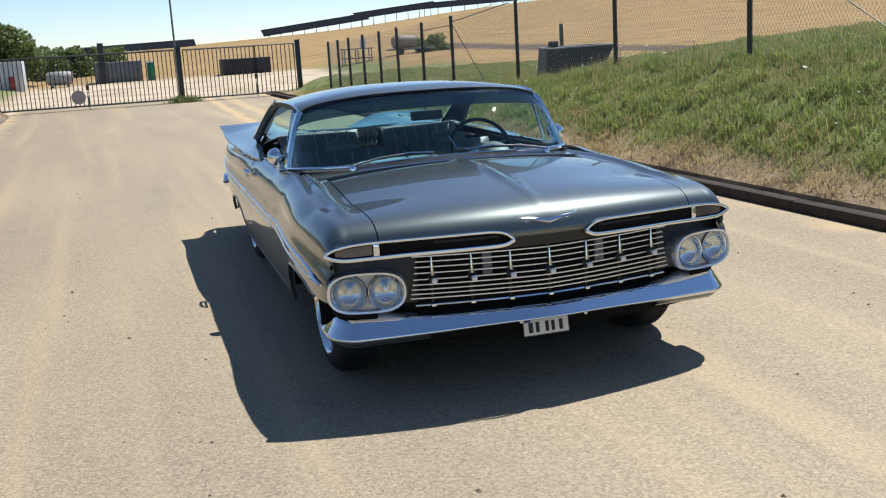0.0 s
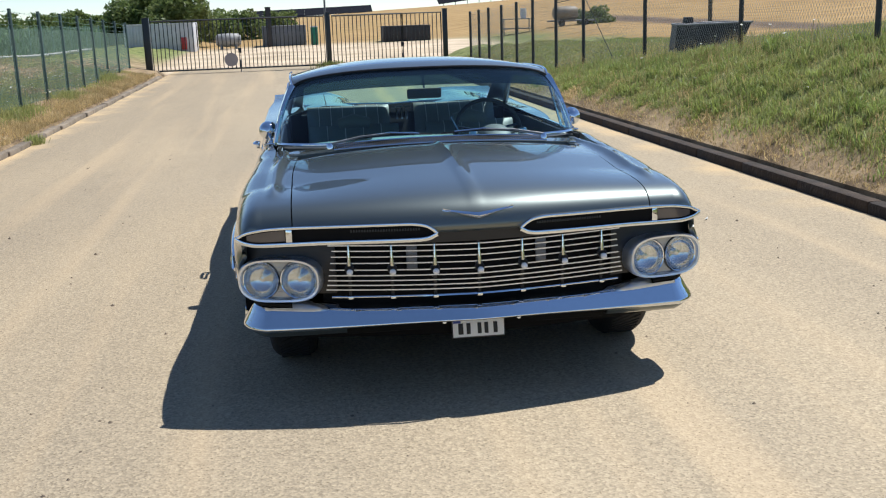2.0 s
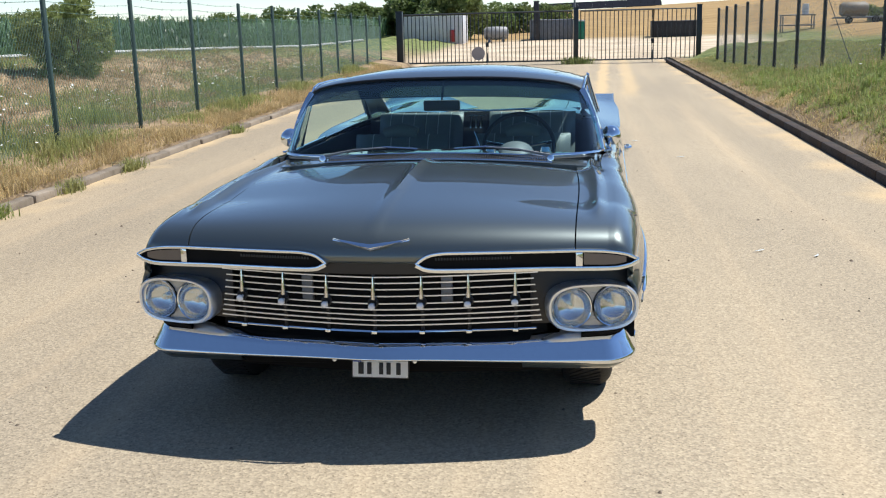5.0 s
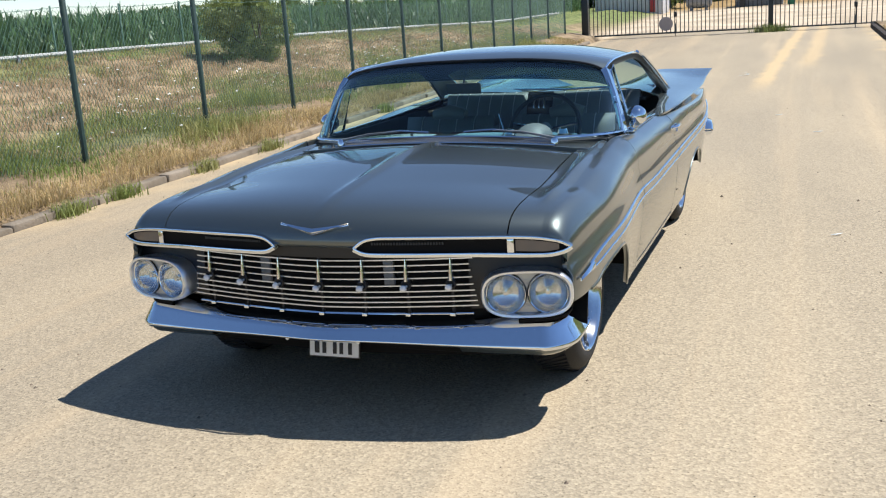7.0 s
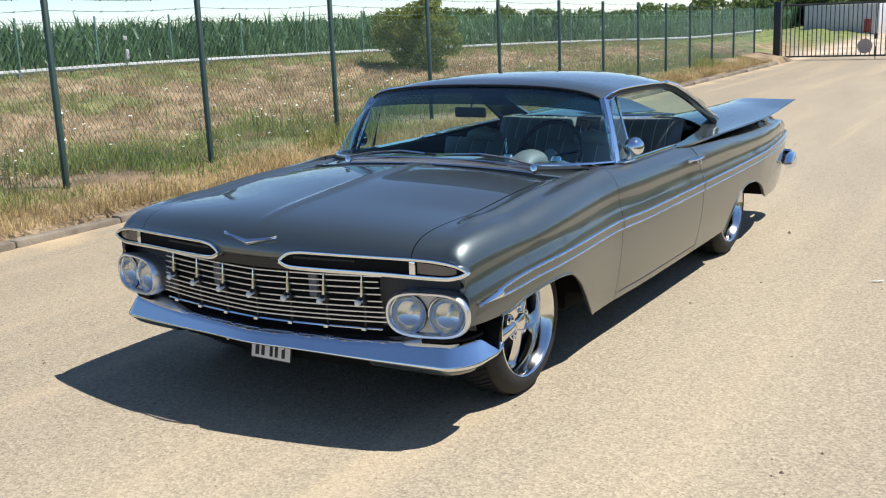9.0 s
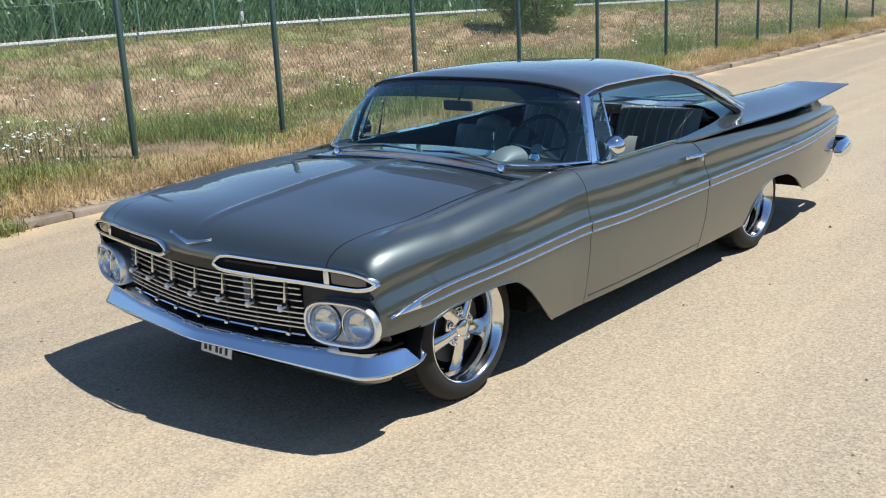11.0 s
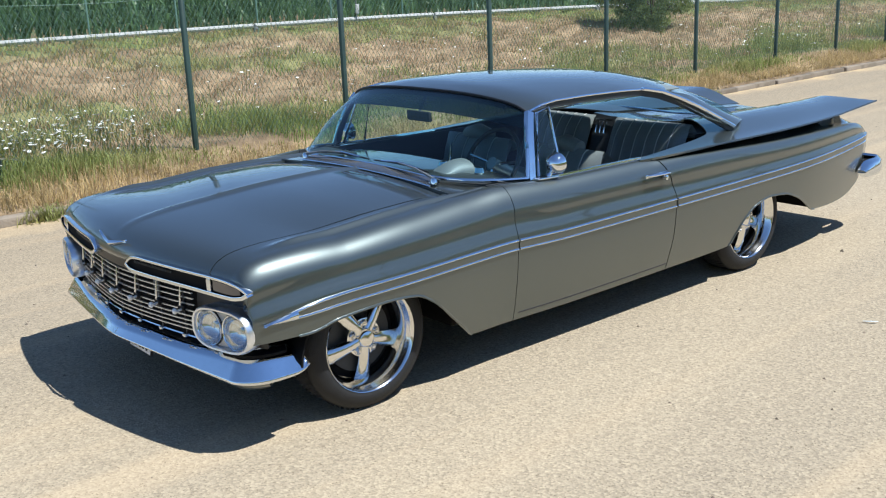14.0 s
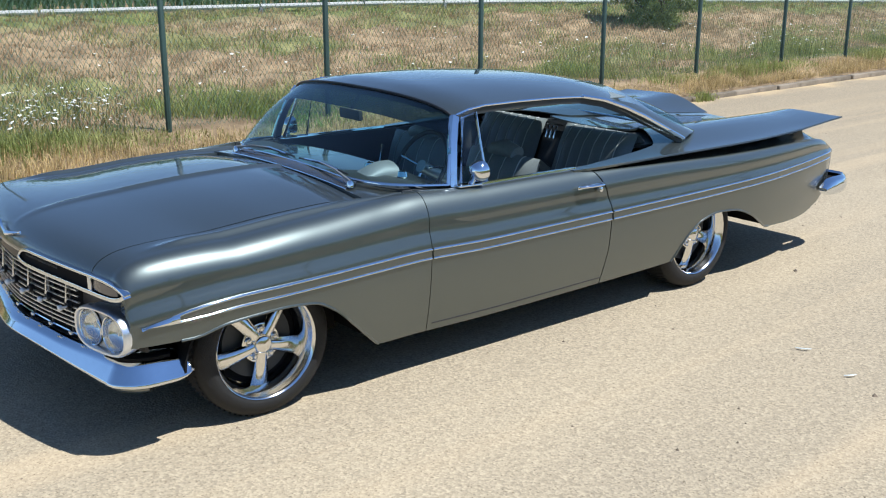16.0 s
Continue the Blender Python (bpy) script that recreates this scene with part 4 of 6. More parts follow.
    Shape().sheet([[(x, front_y(x, 0.03 + 0.10 * k), 0.366 - 0.004 * k) for k in np.linspace(-0.08, 1, 4)] for x in np.linspace(-0.86, 0.86, 31)], 0.01).part("bumper_filler", UNDER, car)
    Shape().sheet([[(x, front_y(x, 0.07 + 0.10 * k), 0.345 - 0.125 * k) for k in np.linspace(0, 1, 5)] for x in np.linspace(-0.80, 0.80, 31)], -0.012).part("front_valance", UNDER, car)
    # number plate
    m = Matrix.Translation((0.0, -0.725, 0.312)) @ pose(0, 0, 0, -10)
    plate = Shape().box((0, 0, 0), (0.234, 0.010, 0.150), 0.004).part("number_plate", INK, car, local=True)
    plate.matrix_world = m
    Shape().box((0, -0.006, 0), (0.224, 0.003, 0.140), 0.002).part("plate_face", PLATEW, plate, "white plate face", local=True)
    Shape().box((-0.094, -0.0085, 0.030), (0.034, 0.003, 0.078), 0.001).part("country_strip", PLATEB, plate, "blue strip", local=True)
    for x, z, w, h in ((0.008, 0.030, 0.019, 0.05), (-0.078, -0.034, 0.022, 0.048), (-0.044, -0.034, 0.018, 0.048), (0.004, -0.034, 0.017, 0.048), (0.034, -0.034, 0.017, 0.048), (0.074, -0.034, 0.018, 0.048)):
        Shape().box((x, -0.0085, z), (w, 0.003, h), 0.001).part("plate_bar", INK, plate, local=True)
    Shape().lathe([(0.018, 0.0), (0.018, 0.002), (0.0, 0.0025)], 18, Matrix.Translation((0.062, -0.0078, 0.030)) @ pose(0, 0, 0, 0, 0, -90)).part("plate_seal", GREYM, plate, local=True)


build_front(car)


def build_wheels(car):
    def wheel(name, x_face, y, s):
        """A polished five-spoke wheel; s is the side it faces."""
        hub = new(name)
        hub.parent = car
        hub.matrix_world = Matrix.Translation((s * x_face, y, 0.334)) @ pose(0, 0, 0, 0, 0, 0 if s > 0 else 180) @ Matrix.Diagonal((1.0, 1.1, 1.1, 1.0))
        Shape().lathe([(0.222, -0.004), (0.232, 0.004), (0.250, 0.004), (0.272, -0.004), (0.290, -0.018), (0.3005, -0.034), (0.3035, -0.06), (0.305, -0.11), (0.3035, -0.17), (0.299, -0.195), (0.28, -0.215), (0.24, -0.222), (0.21, -0.21)], 64).part("tyre", RUBBER, hub, local=True)
        tread = Shape()
        for i in range(72):
            w = i / 72 * 2 * math.pi
            tread.box((0, 0, 0), (0.15, 0.011, 0.004), 0.0, Matrix.Rotation(w, 4, "X") @ Matrix.Translation((-0.112, 0, 0.3055)) @ Matrix.Rotation(0.5, 4, "Z"))
        tread.part("tread", RUBBER, hub, local=True)
        Shape().lathe([(0.205, -0.20), (0.200, -0.12), (0.196, -0.055), (0.203, -0.035), (0.213, -0.018), (0.222, -0.008), (0.227, -0.001), (0.224, 0.003), (0.219, -0.001), (0.214, -0.012), (0.206, -0.028), (0.192, -0.055), (0.190, -0.12), (0.19, -0.20)], 64).part("rim", POLISH, hub, local=True)
        for i in range(5):
            P = []
            for t in np.linspace(0, 1, 12):
                r = 0.030 + t * 0.165
                w = 0.027 + 0.015 * t ** 1.6
                d = -0.046 - 0.040 * t ** 1.8
                P.append([(d + 0.020 * math.cos(k * math.pi / 2) ** 0.7 - 0.014, k * w, r) for k in np.linspace(-1, 1, 9)])
            spoke = Shape().sheet(P, -0.024).part("spoke", POLISH, hub, local=True)
            spoke.matrix_basis = Matrix.Rotation(math.radians(72 * i + 36), 4, "X")
            w = math.radians(72 * i)
            Shape().lathe([(0.017, -0.065), (0.017, -0.050), (0.014, -0.047), (0.012, -0.053), (0.011, -0.048), (0.006, -0.040), (0.0, -0.039)], 12, Matrix.Rotation(w, 4, "X") @ Matrix.Translation((0, 0, 0.062))).part("wheel_nut", POLISH, hub, local=True)
        Shape().lathe([(0.083, -0.076), (0.083, -0.062), (0.072, -0.058), (0.045, -0.056), (0.040, -0.046), (0.036, -0.032), (0.030, -0.027), (0.0, -0.023)], 36).part("hub_cap", POLISH, hub, local=True)
        Shape().lathe([(0.06, -0.10), (0.155, -0.10), (0.155, -0.115), (0.06, -0.115)], 36).part("brake_disc", DARKTRIM, hub, local=True)
        Shape().lathe([(0.0, -0.125), (0.188, -0.125), (0.188, -0.13), (0.0, -0.131)], 24).part("brake_backing", UNDER, hub, local=True)
        return hub

    wheel("wheel", 0.915, -0.028, 1)
    wheel("wheel", 0.915, -0.028, -1)
    wheel("wheel", 0.905, 2.995, 1)
    wheel("wheel", 0.905, 2.995, -1)
    # axles and added unseen boxes that keep sunlight out of the car's shadow
    for c, sz in (((0, 1.45, 0.27), (1.62, 1.9, 0.12)), ((0, -0.20, 0.33), (1.1, 0.8, 0.16)), ((0, 3.35, 0.36), (1.2, 1.9, 0.16)), ((0, 0.0, 0.305), (1.4, 0.1, 0.09)), ((0, 2.955, 0.305), (1.4, 0.1, 0.09)), ((0, -0.05, 0.54), (1.20, 0.95, 0.26)), ((0, 3.98, 0.43), (1.70, 0.9, 0.06)), ((0, 4.42, 0.45), (1.84, 0.30, 0.05))):
        Shape().box(c, sz, 0.02).part("underbody_blocker", UNDER, car)

    def well(s):
        for y, l in ((0.05, 0.86), (3.0, 0.9)):
            P = [[(s * x, y + l / 2 * math.cos(w), 0.31 + 0.335 * math.sin(w)) for w in np.linspace(0, math.pi, 19)] for x in (0.60, 0.78, 0.945)]
            Shape().sheet(P, 0.008).part("wheel_well", UNDER, car)
            Shape().box((s * 0.60, y, 0.40), (0.012, l, 0.40), 0.0).part("inner_well", UNDER, car)
    mirrored(well)
    Shape().box((0, 0.55, 0.55), (1.86, 0.012, 0.5), 0.0).part("firewall", BLACK, car)


build_wheels(car)


def build_trim(car):
    def line(s, a, b, dz, r, name, mat=CHROME):
        ys = np.linspace(a, b, max(6, int((b - a) / 0.06)))
        path = [(half_width(y), y, trim_z(y) - 0.018 + (dz + 0.018) * smooth(-0.56, -0.30, y)) for y in ys]
        P = [[(s * (x - 0.002), y, z + 0.006), (s * (x + 0.004), y, z + 0.0045), (s * (x + 0.008), y, z - 0.001), (s * (x + 0.007), y, z - 0.004), (s * (x - 0.002), y, z - 0.006)] for x, y, z in path]
        Shape().sheet(P if s < 0 else P[::-1], 0.004).part(name, mat, car, sharp=70)

    def both(s):
        for a, b in ((-0.43, DOOR_A - 0.006), (DOOR_A + 0.004, DOOR_B - 0.004), (DOOR_B + 0.01, 4.27)):
            line(s, a, b, 0.003, 0.0065, "side_trim_upper")
            line(s, a, b, -0.037, 0.0065, "side_trim_lower")
            ys = np.linspace(a, b, 24)
            P = [[(s * (half_width(y) + 0.002), y, trim_z(y) - 0.018 + (0.018 - 0.034 * k) * smooth(-0.56, -0.30, y)) for k in (0, 0.5, 1)] for y in ys]
            Shape().sheet(P if s < 0 else P[::-1], 0.004).part("side_trim_band", PAINT, car)
        # rolled wheel-arch lips and the seam above the sill
        def hem(y, up=0.0):
            z = foot_z(y) + up
            return s * (half_width(y) - 0.004 - 0.05 * ((trim_z(y) - 0.034 - z) / 0.36) ** 1.7), y, z
        for a, b in ((-0.40, 0.50), (2.60, 3.50)):
            Shape().tube([hem(y) for y in np.linspace(a, b, 40)], 0.006, 8).part("arch_lip", PAINT, car)
        Shape().tube([hem(y, 0.034) for y in np.linspace(0.84, 2.0, 24)], 0.003, 6).part("sill_seam", BLACK, car)
        # spear head
        P = []
        for t in np.linspace(0, 1, 10):
            y = -0.545 + 0.14 * t
            w = 0.002 + 0.015 * t ** 0.8
            zc = trim_z(y) - 0.018
            P.append([(s * (half_width(y) + 0.005 + 0.009 * math.sin(k * math.pi)), y, zc - w + 2 * w * k) for k in np.linspace(0, 1, 5)])
        Shape().sheet(P if s > 0 else P[::-1], 0.008).part("spear_head", CHROME, car)
        # door handle
        h = Shape().tube([(s * 1.006, 1.775, 0.778), (s * 1.026, 1.80, 0.781), (s * 1.030, 1.86, 0.780), (s * 1.026, 1.92, 0.778), (s * 1.010, 1.935, 0.776)], [0.010, 0.011, 0.010, 0.011, 0.012], 10, flat=0.75).part("door_handle", CHROME, car)
        Shape().lathe([(0.014, 0.0), (0.013, 0.018), (0.0, 0.022)], 16, Matrix.Translation((s * 1.0, 1.915, 0.752)) @ pose(0, 0, 0, 0, 0, 0 if s > 0 else 180)).part("lock_button", CHROME, h)
        Shape().box((s * 1.0, 1.85, 0.775), (0.012, 0.19, 0.020), 0.005).part("handle_plate", CHROME, h)
        # mirror
        base = Shape().box((s * 0.890, 1.12, 0.854), (0.05, 0.15, 0.012), 0.005).part("side_mirror", CHROME, car)
        Shape().tube([(s * 0.892, 1.13, 0.856), (s * 0.894, 1.15, 0.873), (s * 0.902, 1.165, 0.896)], [0.018, 0.011, 0.010], 12).part("stem", CHROME, base)
        m = Matrix.Translation((s * 0.907, 1.180, 0.924)) @ pose(0, 0, 0, 4, 0, s * 6) @ Matrix.Diagonal((0.9, 0.9, 0.9, 1))
        Shape().lathe([(0.0, -0.062), (0.025, -0.058), (0.045, -0.043), (0.056, -0.018), (0.060, 0.005), (0.060, 0.016), (0.056, 0.018)], 32, m @ pose(0, 0, 0, 0, 0, 90)).part("shell", CHROME, base)
        Shape().lathe([(0.0, 0.014), (0.057, 0.014), (0.057, 0.010), (0.0, 0.009)], 32, m @ pose(0, 0, 0, 0, 0, 90)).part("mirror_glass", MIRROR, base)
        # chrome along the window sill
        Shape().sweep([(s * (brow_x(y) - 0.004), y, brow_z(y) + 0.004) for y in np.linspace(1.06, 1.84, 16)], [(-0.010, -0.006), (0.010, -0.006), (0.008, 0.006), (-0.008, 0.006)]).part("sill_trim", CHROME, car)
        # windscreen pillar, drip rail and the chrome edge of the rear pillar
        Shape().sweep([(s * 0.868, 1.045, 0.845), (s * 0.848, 1.06, 0.94), (s * 0.812, 1.09, 1.05), (s * 0.776, 1.125, 1.135), (s * 0.758, 1.145, 1.168)], [(-0.026, -0.012), (0.026, -0.012), (0.016, 0.012), (-0.016, 0.012)], up=(s, -0.25, 0.3)).part("windscreen_pillar", CHROME, car)
        rail = [(0.752, 1.15, 1.174), (0.760, 1.22, 1.198), (0.764, 1.32, 1.212), (0.764, 1.55, 1.216), (0.763, 1.82, 1.214), (0.761, 2.00, 1.206), (0.765, 2.17, 1.176), (0.774, 2.33, 1.126), (0.790, 2.48, 1.066), (0.808, 2.64, 0.990), (0.828, 2.79, 0.912)]
        Shape().tube([(s * x, y, z) for x, y, z in rail], 0.0065, 8).part("drip_rail", CHROME, car)
        Shape().sweep([(s * (x - 0.016), y, z - 0.020) for x, y, z in rail], [(-0.016, -0.010), (0.016, -0.010), (0.016, 0.010), (-0.016, 0.010)], up=(s, 0, 0)).part("window_header", DARKTRIM, car)
        Shape().sweep([(s * (x + 0.008), y + 0.004, z + 0.006) for x, y, z in rail[5:]], [(-0.012, -0.004), (0.012, -0.004), (0.009, 0.004), (-0.009, 0.004)], up=(s, 0.2, 1.3)).part("rear_pillar_trim", CHROME, car)
        # vent window
        vent = Shape().tube([(s * 0.862, 1.10, 0.862), (s * 0.775, 1.175, 1.165), (s * 0.768, 1.262, 1.184), (s * 0.866, 1.262, 0.858)], 0.009, 6, closed=True).part("vent_window", CHROME, car)
        g = Shape().add([(s * 0.862, 1.10, 0.862), (s * 0.775, 1.175, 1.165), (s * 0.768, 1.262, 1.184), (s * 0.866, 1.262, 0.858)], [(0, 1, 2, 3)]).part("pane", CLEARG, vent, "clear vent pane", fix=False, smooth=False)
        g.visible_shadow = False
        # inner door skin
        P = [[(s * (0.845 - 0.02 * k), y, 0.845 - 0.50 * k) for k in np.linspace(0, 1, 5)] for y in np.linspace(0.75, 2.55, 12)]
        Shape().sheet(P if s < 0 else P[::-1], 0.01).part("door_lining", DARKTRIM, car)
    mirrored(both)

    # windscreen
    bx = spline([(0, 0.0), (0.3, 0.33), (0.55, 0.58), (0.75, 0.755), (0.88, 0.83), (1, 0.862)])
    by = spline([(0, 0.640), (0.3, 0.648), (0.55, 0.672), (0.75, 0.755), (0.88, 0.870), (1, 1.02)])
    tx = spline([(0, 0.0), (0.3, 0.27), (0.55, 0.48), (0.75, 0.63), (0.88, 0.70), (1, 0.742)])
    P, low, high = [], [], []
    for u in np.linspace(-1, 1, 49):
        a, g = abs(u), math.copysign(1, u)
        p = np.array((g * bx(a), by(a), 0.860 - 0.004 * a))
        q = np.array((g * tx(a), 1.10 + 0.035 * a**2.5, 1.238 - 0.068 * a**2.6))
        low.append(p), high.append(q)
        P.append([p + (q - p) * k + np.array((g * 0.012 * a, -0.022 * (1 - 0.6 * a), 0.016)) * math.sin(k * math.pi) for k in np.linspace(0, 1, 11)])
    P = np.array(P)
    k = np.arange(49 * 11).reshape(49, 11)
    ws = Shape().add(P.reshape(-1, 3), np.stack([k[:-1, :-1], k[1:, :-1], k[1:, 1:], k[:-1, 1:]], 2).reshape(-1, 4).tolist()).part("windscreen", GLASS, car, "green-tinted wraparound glass", fix=False)
    ws.visible_shadow = False
    top = P[:, 7:] + np.array((0, 0.005, -0.003))
    k = np.arange(49 * 4).reshape(49, 4)
    band = Shape().add(top.reshape(-1, 3), np.stack([k[:-1, :-1], k[1:, :-1], k[1:, 1:], k[:-1, 1:]], 2).reshape(-1, 4).tolist()).part("tint_band", BAND, ws, "dark tinted top band", fix=False)
    band.visible_shadow = False
    for edge in (P[0], P[-1]):
        Shape().tube(edge, 0.011, 8).part("windscreen_trim_side", CHROME, car)
    Shape().tube(low, 0.010, 8).part("windscreen_trim_lower", CHROME, car)
    Shape().tube([p + np.array((0, -0.004, 0.002)) for p in high], 0.007, 8).part("windscreen_trim_upper", BLACK, car)
    Shape().sweep([p + np.array((0, 0.03, -0.026)) for p in high[7:-7]], [(-0.03, -0.012), (0.03, -0.012), (0.03, 0.012), (-0.03, 0.012)]).part("header_panel", DARKTRIM, car)
    # rear glass
    P = []
    for u in np.linspace(-1, 1, 33):
        a, g = abs(u), math.copysign(1, u)
        q = np.array((g * 0.69 * a, 2.61 - 0.02 * a, 1.205 - 0.120 * a**2.6))
        p = np.array((g * 0.70 * a, 3.20 - 0.20 * a**2.4, 0.890 + 0.03 * a))
        P.append([p + (q - p) * k + np.array((g * 0.02 * a, 0.02, 0.035)) * math.sin(k * math.pi) for k in np.linspace(0, 1, 9)])
    P = np.array(P)
    k = np.arange(33 * 9).reshape(33, 9)
    rg = Shape().add(P.reshape(-1, 3), np.stack([k[:-1, :-1], k[1:, :-1], k[1:, 1:], k[:-1, 1:]], 2).reshape(-1, 4).tolist()).part("rear_window", GLASS, car, "green-tinted curved rear glass", fix=False)
    rg.visible_shadow = False
    Shape().tube(P[:, 0], 0.009, 6).part("rear_window_trim", CHROME, car)
    # wipers and air vent
    def vent_z(x):
        return 0.851 - 0.035 * (abs(x) / 0.86) ** 2
    def vent_at(x, k):
        return x, 0.566 + 0.072 * k, vent_z(x) + 0.006 + 0.020 * k
    vent = Shape().sheet([[vent_at(x, k) for k in (0, 0.5, 1)] for x in np.linspace(-0.53, 0.60, 25)], 0.02).part("cowl_vent", BLACK, car)
    first = Shape().box((0, 0, 0), (0.0034, 0.060, 0.007), 0.0, Matrix.Rotation(0.27, 4, "X")).part("vent_slat", CHROME, vent, local=True)
    for i in range(93):
        x = -0.52 + i * 0.012
        ob = first if i == 0 else new("vent_slat", first.data)
        ob.parent = vent
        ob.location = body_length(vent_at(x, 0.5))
    for k in (0, 1):
        Shape().tube([vent_at(x, k) for x in np.linspace(-0.54, 0.61, 25)], 0.005, 6).part("vent_edge", CHROME, vent)
    for x0, x1 in ((-0.56, -0.02), (0.60, 0.06)):
        w = Shape().lathe([(0.020, 0.0), (0.019, 0.018), (0.013, 0.028), (0.0, 0.031)], 16, Matrix.Translation((x0, 0.605, vent_z(x0) + 0.008)) @ pose(0, 0, 0, 0, -90)).part("wiper", CHROME, car)
        c = x0 + 0.60 * (x1 - x0)
        Shape().tube([(x0, 0.605, 0.868), (x0 + 0.3 * (x1 - x0), 0.622, 0.896), (c, 0.640, 0.905)], [0.007, 0.005, 0.0035], 8).part("arm", GREYM, w)
        g = 1 if x1 > x0 else -1
        Shape().tube([(c - g * 0.23, 0.658, 0.880), (c - g * 0.08, 0.652, 0.896), (c, 0.650, 0.900), (c + g * 0.08, 0.652, 0.898), (c + g * 0.23, 0.660, 0.890)], [0.004, 0.006, 0.008, 0.006, 0.004], 6).part("blade", BLACK, w)
        Shape().tube([(c - g * 0.16, 0.648, 0.892), (c, 0.640, 0.908), (c + g * 0.16, 0.650, 0.898)], 0.0045, 6).part("blade_spring", CHROME, w)
    # rear bumper, its ends wrapping forward
    P = []
    for u in np.linspace(-1, 1, 61):
        a, g = abs(u), math.copysign(1, u)
        if a < 0.78:
            x, y, d = a / 0.78 * 0.92, 4.52, (0, 1)
        else:
            w = (a - 0.78) / 0.22
            x, y, d = 0.92 + 0.085 * math.sin(min(1, w * 1.8) * math.pi / 2), 4.52 - 0.38 * w**1.5, (math.sin(w * 1.5), math.cos(w * 1.5))
        r = 0.064 * math.sqrt(max(0.03, 1 - max(0.0, (a - 0.93) / 0.07) ** 2.4))
        zc = 0.448
        P.append([(g * (x + d[0] * 0.035 * (1 - abs(k) ** 2.2) - d[0] * 0.03 * max(0, abs(k) - 0.8) * 5), y + d[1] * 0.03 * (1 - abs(k) ** 2.2), zc + r * k) for k in np.linspace(-1, 1, 11)])
    Shape().sheet(P, -0.02).part("rear_bumper", CHROME, car, sharp=75)
    mirrored(lambda s: Shape().tube([(s * 0.88, 4.10, 0.452), (s * 0.93, 4.24, 0.45)], 0.03, 10).part("bumper_bracket", BLACK, car))


build_trim(car)


def build_cabin(car):
    Shape().box((0, 1.75, 0.33), (1.66, 2.3, 0.03), 0.0).part("cabin_floor", DARKTRIM, car)
    Shape().box((0, 2.78, 0.62), (1.6, 0.03, 0.5), 0.0).part("rear_bulkhead", DARKTRIM, car)
    Shape().sheet([[(x, y, 0.884 - 0.02 * (y - 2.5)) for y in np.linspace(2.55, 3.10, 6)] for x in np.linspace(-0.72, 0.72, 9)], 0.02).part("parcel_shelf", DARKTRIM, car)
    # dashboard
    P = []
    for x in np.linspace(-0.82, 0.82, 33):
        c = 0.10 * smooth(0.55, 0.82, abs(x))
        P.append([(x, 0.70 + c, 0.838), (x, 0.80 + c * 0.6, 0.846), (x, 0.92, 0.850), (x, 0.98, 0.842), (x, 1.0, 0.815), (x, 0.985, 0.76), (x, 0.94, 0.62)])
    Shape().sheet(P, 0.012).part("dashboard", DARKTRIM, car)
    pod = []
    for t in np.linspace(0, 1, 10):
        pod.append([(0.40 + 0.092 * math.cos(w) * (1 - 0.35 * t), 1.00 - 0.18 * t, 0.842 + 0.060 * math.sin(w) * (1 - t**2.2)) for w in np.linspace(0, math.pi, 17)])
    Shape().sheet(pod, 0.006).part("instrument_hood", GREYM, car, "grey-green instrument hood")
    for x in (0.27, 0.56):
        Shape().lathe([(0.0, 0.03), (0.022, 0.024), (0.03, 0.0), (0.02, -0.02)], 16, Matrix.Translation((x, 0.965, 0.855)) @ pose(0, 0, 0, 0, -90)).part("dial_pod", CHROME, car)
    # steering wheel
    m = Matrix.Translation((0.40, 1.20, 0.865)) @ pose(0, 0, 0, 62)
    sw = Shape().tube([m @ Vector((0.195 * math.cos(w), 0.195 * math.sin(w), 0)) for w in np.linspace(0, 2 * math.pi, 40, endpoint=False)], 0.012, 10, closed=True).part("steering_wheel", DARKTRIM, car)
    for w in (0.15, math.pi - 0.15, -math.pi / 2):
        Shape().tube([m @ Vector((0.03 * math.cos(w), 0.03 * math.sin(w), -0.02)), m @ Vector((0.19 * math.cos(w), 0.19 * math.sin(w), 0))], 0.008, 6).part("spoke", CHROME, sw)
    Shape().tube([m @ Vector((0, 0, 0.0)), m @ Vector((0, 0, -0.30))], [0.035, 0.025], 12).part("column", SILVER, sw)
    Shape().tube([(0.215, 1.06, 0.845), (0.165, 1.12, 0.955)], 0.005, 6).part("gear_lever", CHROME, sw)

    def seat_back(name, x0, x1, y0, z0, z1, lean, pleats, depth, label):
        """A padded backrest with upright pleats and pale piping."""
        def bulge(u, v):
            round_ = (1 - abs(2 * u - 1) ** 6) * (1 - max(0, 2 * v - 1) ** 5)
            return depth * round_ + 0.010 * abs(math.sin(u * pleats * math.pi)) ** 0.6 * round_
        U, V = np.linspace(0, 1, pleats * 6 + 1), np.linspace(0, 1, 14)
        P = [[(x0 + (x1 - x0) * u, y0 + lean * v - bulge(u, v) + 0.03 * max(0, v - 0.8) * 5 * 0.6, z0 + (z1 - z0) * (v if v < 0.85 else 0.85 + 0.15 * math.sin((v - 0.85) / 0.15 * math.pi / 2))) for v in V] for u in U]
        seat = Shape().sheet(P, 0.10).part(name, VINYL, car, label)
        for i in range(1, pleats):
            u = i / pleats
            Shape().tube([(x0 + (x1 - x0) * u, y0 + lean * v - bulge(u, v) - 0.003 + 0.018 * max(0, v - 0.8) * 5, z0 + (z1 - z0) * (v if v < 0.85 else 0.85 + 0.15 * math.sin((v - 0.85) / 0.15 * math.pi / 2))) for v in np.linspace(0.1, 1, 30)], 0.003, 5).part("piping", PIPING, seat)
        return seat
